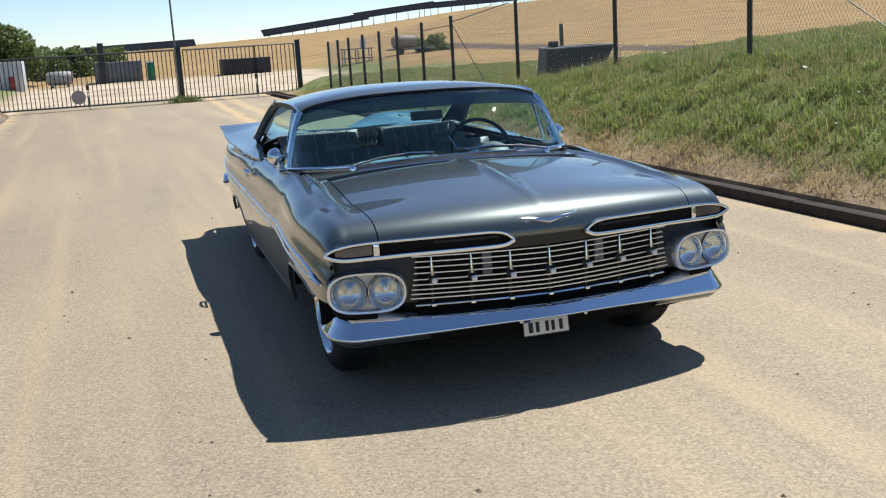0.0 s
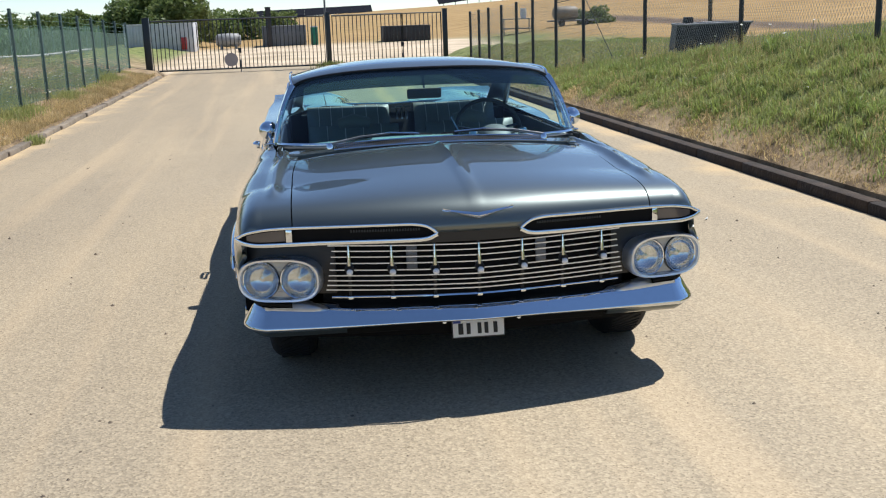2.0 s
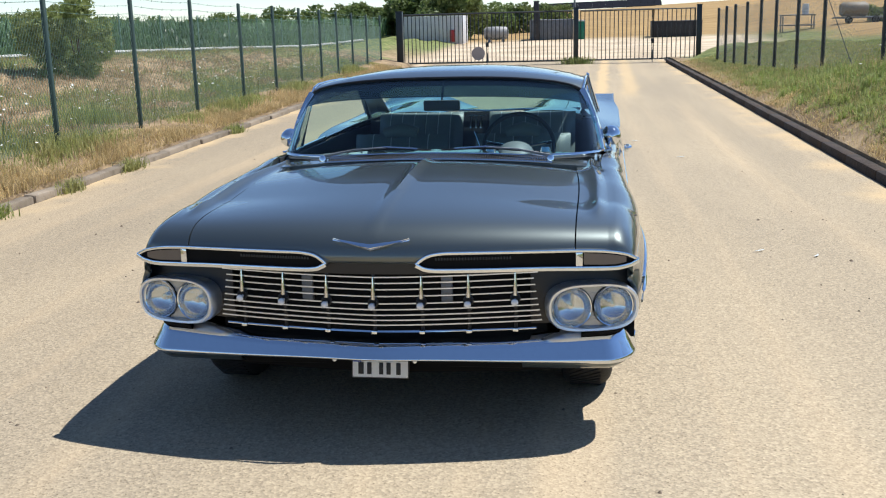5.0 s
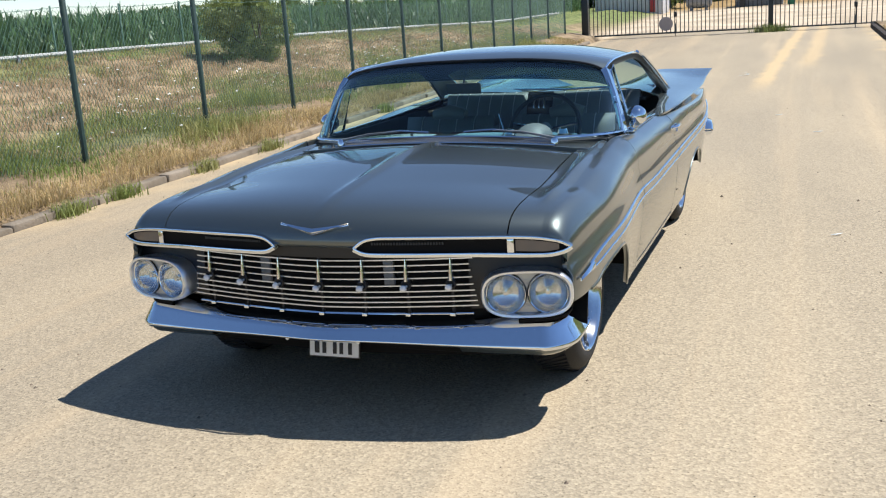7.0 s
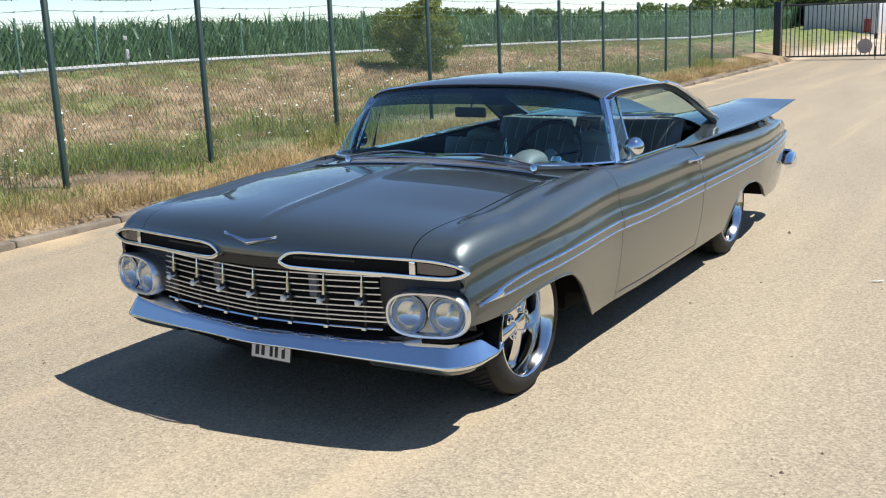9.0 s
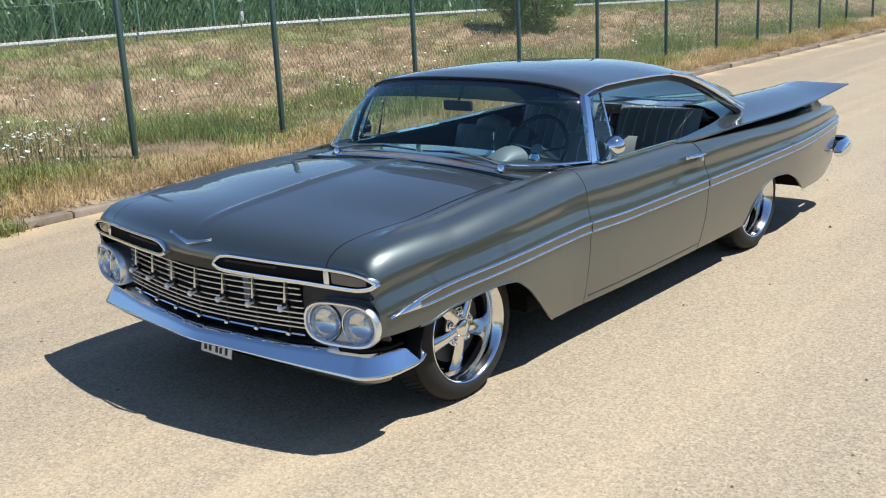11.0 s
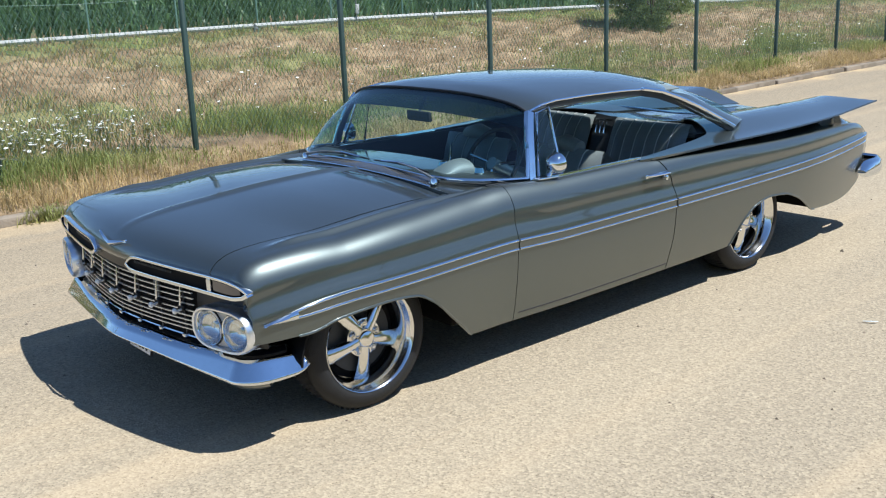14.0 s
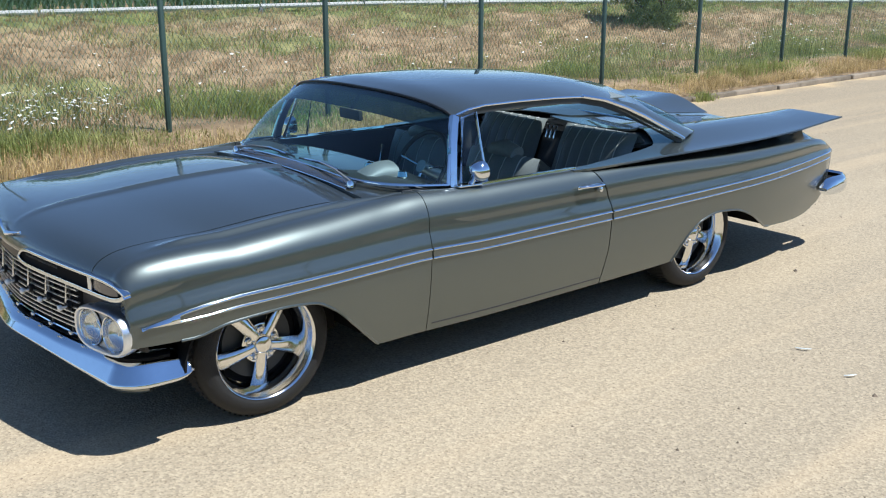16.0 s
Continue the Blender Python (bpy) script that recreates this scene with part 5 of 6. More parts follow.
    mirrored(lambda s: seat_back("rear_seat_back", min(s * 0.09, s * 0.68), max(s * 0.09, s * 0.68), 2.40, 0.55, 0.938, 0.16, 7, 0.06, "pleated grey-green vinyl backrest"))
    panel = Shape().sheet([[(x, 2.42 + 0.16 * v, 0.55 + 0.39 * v) for v in np.linspace(0, 1, 6)] for x in (-0.09, 0.0, 0.09)], 0.1).part("seat_centre_panel", DARKTRIM, car)
    for x in (-0.035, 0.0, 0.035):
        Shape().box((x, 2.525, 0.868), (0.014, 0.016, 0.085), 0.004, Matrix.Rotation(-0.35, 4, "X")).part("chrome_bar", CHROME, panel)
    Shape().tube([(-0.07, 2.55, 0.918), (0.07, 2.55, 0.918)], 0.006, 6).part("grab_bar", CHROME, panel)
    Shape().box((0, 2.15, 0.50), (1.34, 0.42, 0.16), 0.05).part("rear_seat_cushion", VINYL, car)
    for x in (-0.38, 0.38):
        seat_back("front_seat_back", x - 0.29, x + 0.29, 1.68, 0.45, 0.872, 0.10, 5, 0.05, "low pleated bucket backrest")
        Shape().box((x, 1.45, 0.47), (0.5, 0.48, 0.15), 0.05).part("front_seat_cushion", VINYL, car)
        Shape().tube([(x - 0.10, 1.80, 0.875), (x, 1.795, 0.898), (x + 0.10, 1.80, 0.875)], [0.05, 0.062, 0.05], 14, flat=0.8).part("headrest", VINYL, car)
    # mirror under the roof
    rv = Shape().box((0.0, 1.03, 1.095), (0.20, 0.024, 0.055), 0.01).part("rear_view_mirror", DARKTRIM, car)
    Shape().box((0.0, 1.044, 1.095), (0.186, 0.003, 0.045), 0.0).part("mirror_glass", MIRROR, rv)
    Shape().tube([(0, 1.035, 1.12), (0, 1.07, 1.175), (0, 1.10, 1.222)], 0.006, 8).part("stalk", CHROME, rv)
    Shape().sheet([[(x, y, 1.175 + 0.04 * (1 - (x / 0.7) ** 2)) for y in np.linspace(1.14, 2.42, 8)] for x in np.linspace(-0.70, 0.70, 13)], 0.006).part("headliner", VINYL, car)


build_cabin(car)


# ---- kerbs ----
def kerb_row(name, label, x0, mat, length, height, width, y0, y1, gap, wear):
    row = thing(name, label, "kerb", kind="structure")
    rng = random.Random(5)
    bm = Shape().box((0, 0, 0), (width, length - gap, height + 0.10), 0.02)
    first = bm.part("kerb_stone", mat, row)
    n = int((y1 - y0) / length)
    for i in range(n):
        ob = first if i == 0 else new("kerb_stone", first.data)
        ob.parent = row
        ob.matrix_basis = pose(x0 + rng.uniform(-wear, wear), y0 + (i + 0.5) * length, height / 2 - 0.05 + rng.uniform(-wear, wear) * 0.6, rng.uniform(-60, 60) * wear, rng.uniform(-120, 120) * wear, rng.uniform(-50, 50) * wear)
    return row


kerb_row("kerb_1", "weathered pale concrete kerb stones with gaps, along the verge", ROAD_L - 0.06, KERB, 1.0, 0.060, 0.13, -12, GATE_Y - 1.2, 0.008, 0.016)
kerb_row("kerb_2", "dark brown weathered kerb stones, shade of the bank put into their colour", ROAD_R + 0.075, KERBD, 1.0, 0.088, 0.13, -12, GATE_Y, 0.001, 0.0025)


# ---- fences ----
def chain_link(shape, a, b, low_a, low_b, top_a, top_b, pitch, r):
    """Straight crossing wires between two posts."""
    a, b = np.array(a, float), np.array(b, float)
    w = np.linalg.norm(b - a)
    along = (b - a) / w
    h = ((top_a - low_a) + (top_b - low_b)) / 2
    n = int(w / pitch)
    side = np.cross(np.append(along, 0), (0, 0, 1))
    for sgn in (1, -1):
        off = 0.6 * h
        for i in range(-int(off / pitch), n):
            u0, u1 = i * w / n, i * w / n + off
            t0, t1 = (0 - u0) / off, (w - u0) / off
            k0, k1 = max(0.0, t0), min(1.0, t1)
            if k1 - k0 < 0.02:
                continue
            pts = []
            for k in (k0, k1):
                u = u0 + off * k
                u = u if sgn > 0 else w - u
                f = u / w
                lo, hi = low_a + (low_b - low_a) * f, top_a + (top_b - top_a) * f
                p = a + along * u
                pts.append(np.array((p[0], p[1], lo + (hi - lo) * k)))
            d = pts[1] - pts[0]
            d /= np.linalg.norm(d)
            q = np.cross(d, side)
            s = side * (r * 0.6 * sgn)
            v = []
            for p in pts:
                v += [p + s + side * r, p + s - side * r * 0.5 + q * r, p + s - side * r * 0.5 - q * r]
            shape.add(v, [(0, 1, 4, 3), (1, 2, 5, 4), (2, 0, 3, 5)])


def fence(name, label, posts, top, mesh_top, pitch, wire_r, post_r, strands, mat_post, mat_wire, braces=()):
    """posts: (x, y). top and mesh_top: functions of y for heights above the sea of the road."""
    f = thing(name, label, "fence")
    links, runs = Shape(), [[] for _ in strands]
    for i, (x, y) in enumerate(posts):
        zb = float(land(x, y)) - 0.15
        Shape().tube([(x, y, zb), (x, y, top(y) - 0.01), (x, y, top(y))], [post_r, post_r, post_r * 0.7], 8).part("post", mat_post, f)
        for run, z in zip(runs, strands):
            run.append((x, y, top(y) - z))
        if i:
            p, q = posts[i - 1], (x, y)
            chain_link(links, p, q, float(land(*p)) + 0.03, float(land(*q)) + 0.03, mesh_top(p[1]), mesh_top(q[1]), pitch, wire_r)
    tagged(links.part("chain_link_mesh", mat_wire, f, fix=False, smooth=False), kind="stuff")
    for run in runs:
        P = []
        for p, q in zip(run, run[1:]):
            for k in np.linspace(0, 1, 7)[:-1]:
                P.append(np.array(p) * (1 - k) + np.array(q) * k - np.array((0, 0, 0.025 * math.sin(k * math.pi))))
        w = Shape().tube(P + [np.array(run[-1])], 0.0026, 4)
        for p in P[::1]:
            w.box(p, (0.006, 0.028, 0.006), 0.0, Matrix.Rotation(0.7, 4, "X"))
        w.part("barbed_wire", mat_wire, f)
    for p, q in braces:
        Shape().tube([p, q], 0.007, 8).part("brace", mat_post, f)
    return f


LEFT_Y = (-3.2, -1.45, 0.35, 2.17, 3.95, 6.08, 8.2, 10.2, 12.35, 14.25, 16.05, 17.7, 19.4, 21.2, 23.2, 25.4)
left_top = spline([(-5, 1.92), (6, 1.92), (10, 1.84), (16, 1.74), (24.5, 1.55)])
fence("chain_link_fence", "dark green chain-link fence with barbed wire beside verge", [(-4.85 - 0.02 * max(0, y - 18), y) for y in LEFT_Y], left_top, lambda y: left_top(y) - 0.31, 0.052, 0.0017, 0.030, (0.04, 0.14, 0.24), POSTG, WIRE)
RIGHT_Y = (-2.5, 0.4, 3.2, 5.99, 8.76, 11.65, 14.2, 15.6, 16.95, 18.0, 19.06, 20.05, 20.85, 21.6)
right_top = spline([(-3, 2.85), (6, 2.65), (8.8, 2.45), (11.6, 2.15), (14.2, 1.88), (17, 1.74), (22, 1.50)])
fr_x = fence_right_x
fence("chain_link_fence", "dark steel chain-link fence on the grassy bank", [(float(fr_x(y)), y) for y in RIGHT_Y], right_top, lambda y: right_top(y) - 0.08, 0.055, 0.0017, 0.034, (0.03,), GATEM, WIREG,
      [((fr_x(5.99), 5.99, 2.5), (fr_x(3.6), 3.7, 1.15)), ((fr_x(14.2), 14.2, 1.75), (fr_x(11.9), 11.9, 2.0)), ((fr_x(14.2), 14.2, 1.75), (fr_x(12.7), 12.7, 0.45)), ((fr_x(14.2), 14.2, 1.70), (fr_x(15.6), 15.6, 1.62))])

# low white rail and wire fence along the maize
FAR_Y = np.arange(-8.0, 44, 1.62)
far = fence("field_fence", "thin grey-green wire fence along the maize field", [(float(rail_x(y)) - 0.25, float(y)) for y in FAR_Y], lambda y: float(rail_z(y)) + 1.10, lambda y: float(rail_z(y)) + 1.06, 0.075, 0.0018, 0.020, (), WIRE, WIRE)
rail = thing("white_rail", "low white painted pipe rail at the field's edge", "rail")
for a in np.arange(-8.0, 40, 4.0):
    ys = np.linspace(a, a + 3.96, 8)
    Shape().tube([(float(rail_x(y)), y, float(rail_z(y)) + 0.135) for y in ys], 0.046, 8).part("pipe", RAIL, rail)
    Shape().box((float(rail_x(a)), a, float(rail_z(a)) + 0.03), (0.08, 0.08, 0.18), 0.01).part("foot", GREYM, rail)
marker = thing("white_marker_post", "small white marker post with sign plate by the rail", "marker post")
mx, my, mz = float(rail_x(10.2)) + 0.05, 10.2, float(rail_z(10.2))
Shape().tube([(mx, my, mz - 0.05), (mx, my, mz + 0.62)], 0.012, 6).part("pole", GREYM, marker)
Shape().box((mx, my + 0.02, mz + 0.34), (0.05, 0.09, 0.20), 0.03).part("lower_sign", RAIL, marker)
Shape().box((mx, my, mz + 0.66), (0.02, 0.10, 0.08), 0.006).part("sign", RAIL, marker)


# ---- gate ----
def picket_gate(name, label, x0, xm, x1, top, sign=False):
    g = thing(name, label, "gate")
    y = GATE_Y
    for a, b in ((x0, xm - 0.02), (xm + 0.02, x1)):
        leaf = Shape().tube([(a, y, 0.10), (b, y, 0.10), (b, y, top), (a, y, top)], 0.028, 4, closed=True).part("leaf_frame", GATEM, g)
        n = int((b - a) / 0.118)
        first = Shape().box((0, 0, 0), (0.024, 0.024, top - 0.10), 0.003).part("picket", GATEM, leaf)
        for i in range(n - 1):
            ob = first if i == 0 else new("picket", first.data)
            ob.parent = leaf
            ob.location = (a + (b - a) * (i + 1) / n, y, (top + 0.10) / 2)
        Shape().box((b if b < x1 else a, y, 0.62), (0.05, 0.06, 0.14), 0.008).part("lock_box", GATEM, leaf)
    Shape().tube([(xm, y, 0.0), (xm, y, 0.35)], 0.012, 6).part("drop_bolt", GREYM, g)
    if sign:
        Shape().lathe([(0.0, -0.004), (0.20, -0.004), (0.20, 0.004), (0.0, 0.004)], 28, Matrix.Translation((xm - 0.27, y - 0.03, 0.36)) @ pose(0, 0, 0, 0, 0, 90)).part("round_sign", SIGNM, g, "faded round sign")
    return g


picket_gate("double_gate", "dark steel picket double gate with a round sign", -4.40, -1.89, 0.62, 1.54, True)
picket_gate("double_gate", "dark steel picket double gate without sign", 0.88, 2.97, 4.17, 1.53)
for x, w, h in ((-4.53, 0.19, 1.64), (0.75, 0.13, 1.62), (4.29, 0.14, 1.62)):
    p = thing("gate_post", "thick square dark steel gate post", "gate post", "posts of the gates")
    Shape().box((x, GATE_Y, h / 2 - 0.1), (w, w, h + 0.2), 0.012).part("shaft", GATEM, p)
    Shape().box((x, GATE_Y, h + 0.01), (w + 0.02, w + 0.02, 0.02), 0.004).part("cap", GATEM, p)
lamp = thing("pole_light", "tall thin grey pole with a small lamp head", "pole light")
Shape().tube([(0.70, GATE_Y + 0.35, -0.1), (0.70, GATE_Y + 0.35, 3.05)], [0.035, 0.028], 10).part("pole", GREYM, lamp)
Shape().box((0.70, GATE_Y + 0.27, 3.10), (0.20, 0.26, 0.09), 0.02).part("lamp_head", GATEM, lamp)
Shape().box((0.70, GATE_Y + 0.27, 3.052), (0.15, 0.2, 0.012), 0.003).part("lamp_glass", LENS, lamp)


# ---- yard behind the gate ----
def container(name, label, x0, x1, y, depth, z0, z1, mat, cat):
    c = thing(name, label, cat)
    Shape().box(((x0 + x1) / 2, y + depth / 2, (z0 + z1) / 2), (x1 - x0, depth, z1 - z0), 0.015).part("body", mat, c)
    n = max(3, int((x1 - x0) / 0.14))
    for i in range(n):
        Shape().box((x0 + (i + 0.5) * (x1 - x0) / n, y - 0.012, (z0 + z1) / 2), ((x1 - x0) / n * 0.5, 0.03, (z1 - z0) * 0.9), 0.006).part("rib", mat, c)
    Shape().box(((x0 + x1) / 2, y - 0.02, z1 - 0.03), (x1 - x0 + 0.02, 0.05, 0.06), 0.006).part("top_rail", mat, c)
    return c


container("white_shed", "pale sheet-metal shed standing behind the gate", -7.95, -4.72, 45, 2.4, -0.05, 1.46, SHEDM, "shed")
ext = thing("red_cabinet", "small red wall cabinet on the pale shed", "cabinet")
Shape().box((-5.2, 44.93, 0.50), (0.26, 0.10, 0.58), 0.03).part("body", REDM, ext)
container("dark_container", "dark ribbed steel container in the sandy yard", 4.45, 6.80, 46, 1.6, 0.06, 0.95, CONTM, "container")
container("grey_container", "long grey container beside a green bin", -1.55, 0.62, 47, 1.8, 0.0, 1.15, GREYM, "container")
binn = thing("green_cabin", "narrow bright green portable cabin", "cabin")
Shape().box((1.02, 46.6, 0.55), (0.34, 0.4, 0.98), 0.03).part("body", GRNM, binn)
Shape().box((1.02, 46.38, 0.52), (0.22, 0.02, 0.74), 0.01).part("door", GRNM, binn)
Shape().box((1.02, 46.6, 1.06), (0.37, 0.43, 0.06), 0.02).part("roof", SHEDM, binn)
tank = thing("white_tank", "pale round tank lying on a frame", "tank")
Shape().lathe([(0.0, -0.62), (0.22, -0.60), (0.31, -0.5), (0.33, 0.0), (0.31, 0.5), (0.22, 0.60), (0.0, 0.62)], 24, Matrix.Translation((-3.2, 46.5, 0.55))).part("vessel", TANKM, tank)
for dx in (-0.35, 0.35):
    Shape().box((-3.2 + dx, 46.5, 0.15), (0.12, 0.6, 0.36), 0.01).part("cradle", GREYM, tank)
chim = thing("dark_stack", "short dark square stack above the gate", "stack")
Shape().box((-1.2, 46.9, 1.0), (0.26, 0.26, 2.1), 0.02).part("shaft", CONTM, chim)
Shape().box((-1.2, 46.9, 2.06), (0.30, 0.30, 0.05), 0.01).part("cap", CONTM, chim)
tan = thing("tan_tank", "tan drum-shaped tank on a low trailer", "tank")
tz = float(land(13.4, 45))
Shape().lathe([(0.0, -0.62), (0.26, -0.6), (0.33, -0.5), (0.33, 0.5), (0.26, 0.6), (0.0, 0.62)], 24, Matrix.Translation((13.5, 45, tz + 0.62))).part("vessel", TAN, tan)
Shape().box((13.8, 45, tz + 0.24), (2.3, 0.7, 0.08), 0.02).part("bed", GREYM, tan)
for dx in (-0.6, 0.6):
    Shape().lathe([(0.0, -0.06), (0.17, -0.06), (0.17, 0.06), (0.0, 0.06)], 16, Matrix.Translation((13.8 + dx, 44.6, tz + 0.14)) @ pose(0, 0, 0, 0, 0, 90)).part("wheel", RUBBER, tan)
eq = thing("pump_frame", "grey steel pump frame with upright tank", "machine")
ez = float(land(11.0, 45))
for dx in (-0.7, 0.0, 0.7):
    for dy in (-0.25, 0.25):
        Shape().tube([(11.0 + dx, 45 + dy, ez - 0.1), (11.0 + dx, 45 + dy, ez + 0.75)], 0.03, 6).part("upright", GREYM, eq)
for dz in (0.25, 0.72):
    Shape().box((11.0, 45, ez + dz), (1.55, 0.6, 0.05), 0.01).part("deck", GREYM, eq)
Shape().lathe([(0.0, -0.25), (0.14, -0.24), (0.16, 0.0), (0.14, 0.24), (0.0, 0.25)], 16, Matrix.Translation((11.35, 45, ez + 0.98)) @ pose(0, 0, 0, 0, 90)).part("vessel", SHEDM, eq)


# skip on the bank, posts in the field
def skip():
    s = thing("dark_skip", "open dark steel skip lying on the grassy bank", "skip")
    x0, x1, ya, yb, zt = 5.88, 7.20, 11.76, 12.75, 1.165
    def plate(name, a, b, c, d):
        Shape().sheet([[a, b], [d, c]], 0.02).part(name, CONTM, s)
    # sloping ends, upright long sides, open top
    low = [(x0 - 0.06, ya - 0.03, 0.58), (x1 - 0.25, ya - 0.03, 0.72), (x1 - 0.25, yb, 0.72), (x0 + 0.24, yb, 0.62)]
    high = [(x0, ya, zt), (x1, ya, zt + 0.012), (x1, yb, zt + 0.012), (x0 + 0.30, yb, zt)]
    for name, i, j in (("side", 0, 1), ("end", 1, 2), ("side", 2, 3), ("end", 3, 0)):
        plate(name, low[i], high[i], high[j], low[j])
    plate("floor", *low)
    for i in range(4):
        Shape().tube([high[i], high[(i + 1) % 4]], 0.017, 8).part("rim", GREYM, s, "pale grey steel rim")
    for k in (0.25, 0.5, 0.75):
        Shape().box((x0 + (x1 - x0) * k, ya - 0.025, 0.92), (0.05, 0.03, 0.46), 0.006).part("rib", CONTM, s)
    Shape().box((x0 + 0.62, yb + 0.05, zt + 0.04), (0.16, 0.16, 0.16), 0.03).part("winch", CONTM, s)
    return s


skip()
wp = thing("wooden_post", "weathered wooden post standing in the straw field", "post")
wz = float(land(9.3, 18.2))
Shape().tube([(9.3, 18.2, wz - 0.2), (9.3, 18.2, 1.62)], [0.055, 0.05], 8).part("shaft", WOOD, wp)


# rows of solar panels on the hill
def solar(name, label, xa, za, xb, zb, y, cols):
    s = thing(name, label, "solar array")
    for i in range(cols):
        k0, k1 = i / cols, (i + 0.995) / cols
        a, b = np.array((xa + (xb - xa) * k0, y, za + (zb - za) * k0)), np.array((xa + (xb - xa) * k1, y, za + (zb - za) * k1))
        up = np.array((0, 2.4, 1.0))
        Shape().sheet([[a, a + up], [b, b + up]], 0.08).part("panel", PANELM, s)
        m = (a + b) / 2
        zg = float(land(m[0], m[1] + 1))
        Shape().tube([(m[0], m[1] + 1, zg - 0.3), (m[0], m[1] + 1, max(m[2] + 0.6, zg + 0.1))], 0.05, 6).part("leg", GATEM, s)
    return s


solar("solar_array", "dark solar panel row on the far hill", -5.0, 1.7, 13.5, 2.1, 150, 9)
solar("solar_array", "dark solar panel row on the far hill", 24.0, 2.9, 41, 4.7, 152, 9)
solar("solar_array", "dark solar panel row on the far hill", 40.0, 4.9, 54, 6.2, 156, 7)
solar("solar_array", "dark solar panel row on the far hill", 52.0, 6.0, 74, 6.9, 160, 9)


# ---- plants ----
def leaf_cloud(name, mat, centres, radii, count, size, parent, seed):
    """Many small leaves spread over uneven clumps."""
    rng = np.random.default_rng(seed)
    c, r = np.array(centres, float), np.array(radii, float)
    w = r**2 / (r**2).sum()
    pick = rng.choice(len(c), count, p=w)
    d = rng.normal(size=(count, 3))
    d /= np.linalg.norm(d, axis=1)[:, None]
    p = c[pick] + d * (r[pick] * rng.uniform(0.45, 1.12, count) ** 0.6)[:, None] * np.array((1, 1, 0.85))
    a = rng.normal(size=(count, 3))
    a /= np.linalg.norm(a, axis=1)[:, None]
    b = np.cross(a, rng.normal(size=(count, 3)))
    b /= np.linalg.norm(b, axis=1)[:, None] + 1e-9
    s = (size * rng.uniform(0.5, 1.3, count))[:, None]
    v = np.stack([p - a * s, p + b * s * 0.45, p + a * s, p - b * s * 0.45], 1).reshape(-1, 3)
    k = np.arange(count) * 4
    me = bpy.data.meshes.new(name)
    me.vertices.add(len(v))
    me.vertices.foreach_set("co", v.reshape(-1))
    me.loops.add(count * 4)
    me.loops.foreach_set("vertex_index", np.arange(count * 4, dtype=np.int32))
    me.polygons.add(count)
    me.polygons.foreach_set("loop_start", k.astype(np.int32))
    me.update(calc_edges=True)
    me.materials.append(mat)
    ob = new(name, me)
    ob.parent = parent
    return ob


def tree(name, label, x, y, z, h, w, seed, leaves, size, trunk=True, mat=None):
    rng = random.Random(seed)
    t = thing(name, label, "tree" if trunk else "bush")
    if trunk:
        Shape().tube([(x, y, z - 0.2), (x + 0.02 * h, y, z + 0.25 * h), (x, y, z + 0.6 * h)], [0.045 * h, 0.032 * h, 0.015 * h], 8).part("trunk", BARK, t)
    cs, rs = [], []
    for i in range(22 if trunk else 16):
        a, q, u = rng.uniform(0, 6.28), rng.uniform(0, 1) ** 0.5, rng.uniform(0, 1)
        hh = (0.22 + 0.68 * u) if trunk else (0.08 + 0.78 * u)
        taper = math.sin((0.25 + 0.75 * (1 - u) ** 0.6) * math.pi / 2)
        cs.append((x + w / 2 * q * math.cos(a) * taper, y + w / 2 * q * math.sin(a) * taper, z + h * hh))
        rs.append(w * rng.uniform(0.12, 0.24) * (1.15 - 0.5 * u))
    for i in range(7):
        c = cs[i]
        Shape().tube([(x, y, z + 0.15 * h), ((x + c[0]) / 2, (y + c[1]) / 2, z + 0.55 * (c[2] - z)), c], [0.014 * h, 0.010 * h, 0.004 * h], 5).part("limb", BARK, t)
    leaf_cloud("crown", mat or LEAF, cs, rs, leaves, size, t, seed)
    return t


tree("bush", "bushy green shrub growing on the dry bank", -8.6, 14.0, float(land(-8.6, 14.0)) - 0.05, 1.7, 1.9, 3, 11000, 0.045, False, BUSHM)
tree("tree", "broad dense green tree behind the pale shed", -6.9, 50.5, 0.0, 3.15, 5.4, 4, 18000, 0.13)
for i, (x, y, h, w) in enumerate(((-9.6, 52, 1.7, 2.4), (-12.0, 56, 1.9, 3.0), (-3.2, 60, 1.7, 3.6), (-1.3, 64, 1.6, 3.4), (-5.0, 62, 1.9, 4.0))):
    tree("tree", "dark green tree at the edge of the yard", x, y, float(land(x, y)), h, w, 20 + i, 5000, 0.13)
tree("bush", "dark green bush beside the trailer on the hill", 15.3, 46, float(land(15.3, 46)) - 0.05, 0.95, 1.9, 41, 3500, 0.09, False)
rng = random.Random(11)
cs, rs = [], []
for i in range(150):
    x = -150 + i * 0.98 + rng.uniform(-1, 1)
    cs.append((x, 140 + rng.uniform(-6, 6) + (x + 60) * 0.05, 1.0 + rng.uniform(-0.2, 0.5) + 0.5 * math.sin(x * 0.13)))
    rs.append(rng.uniform(0.9, 1.8))
tagged(leaf_cloud("far_woods", LEAF, cs, rs, 26000, 0.4, None, 8), "distant dark green belt of trees on the horizon", "woods", kind="stuff")


def scatter(n, xa, xb, ya, yb, seed, keep=None):
    r = np.random.default_rng(seed)
    x, y = r.uniform(xa, xb, n), r.uniform(ya, yb, n)
    if keep is not None:
        m = keep(x, y, r)
        x, y = x[m], y[m]
    return np.stack([x, y, land(x, y) - 0.01], 1)


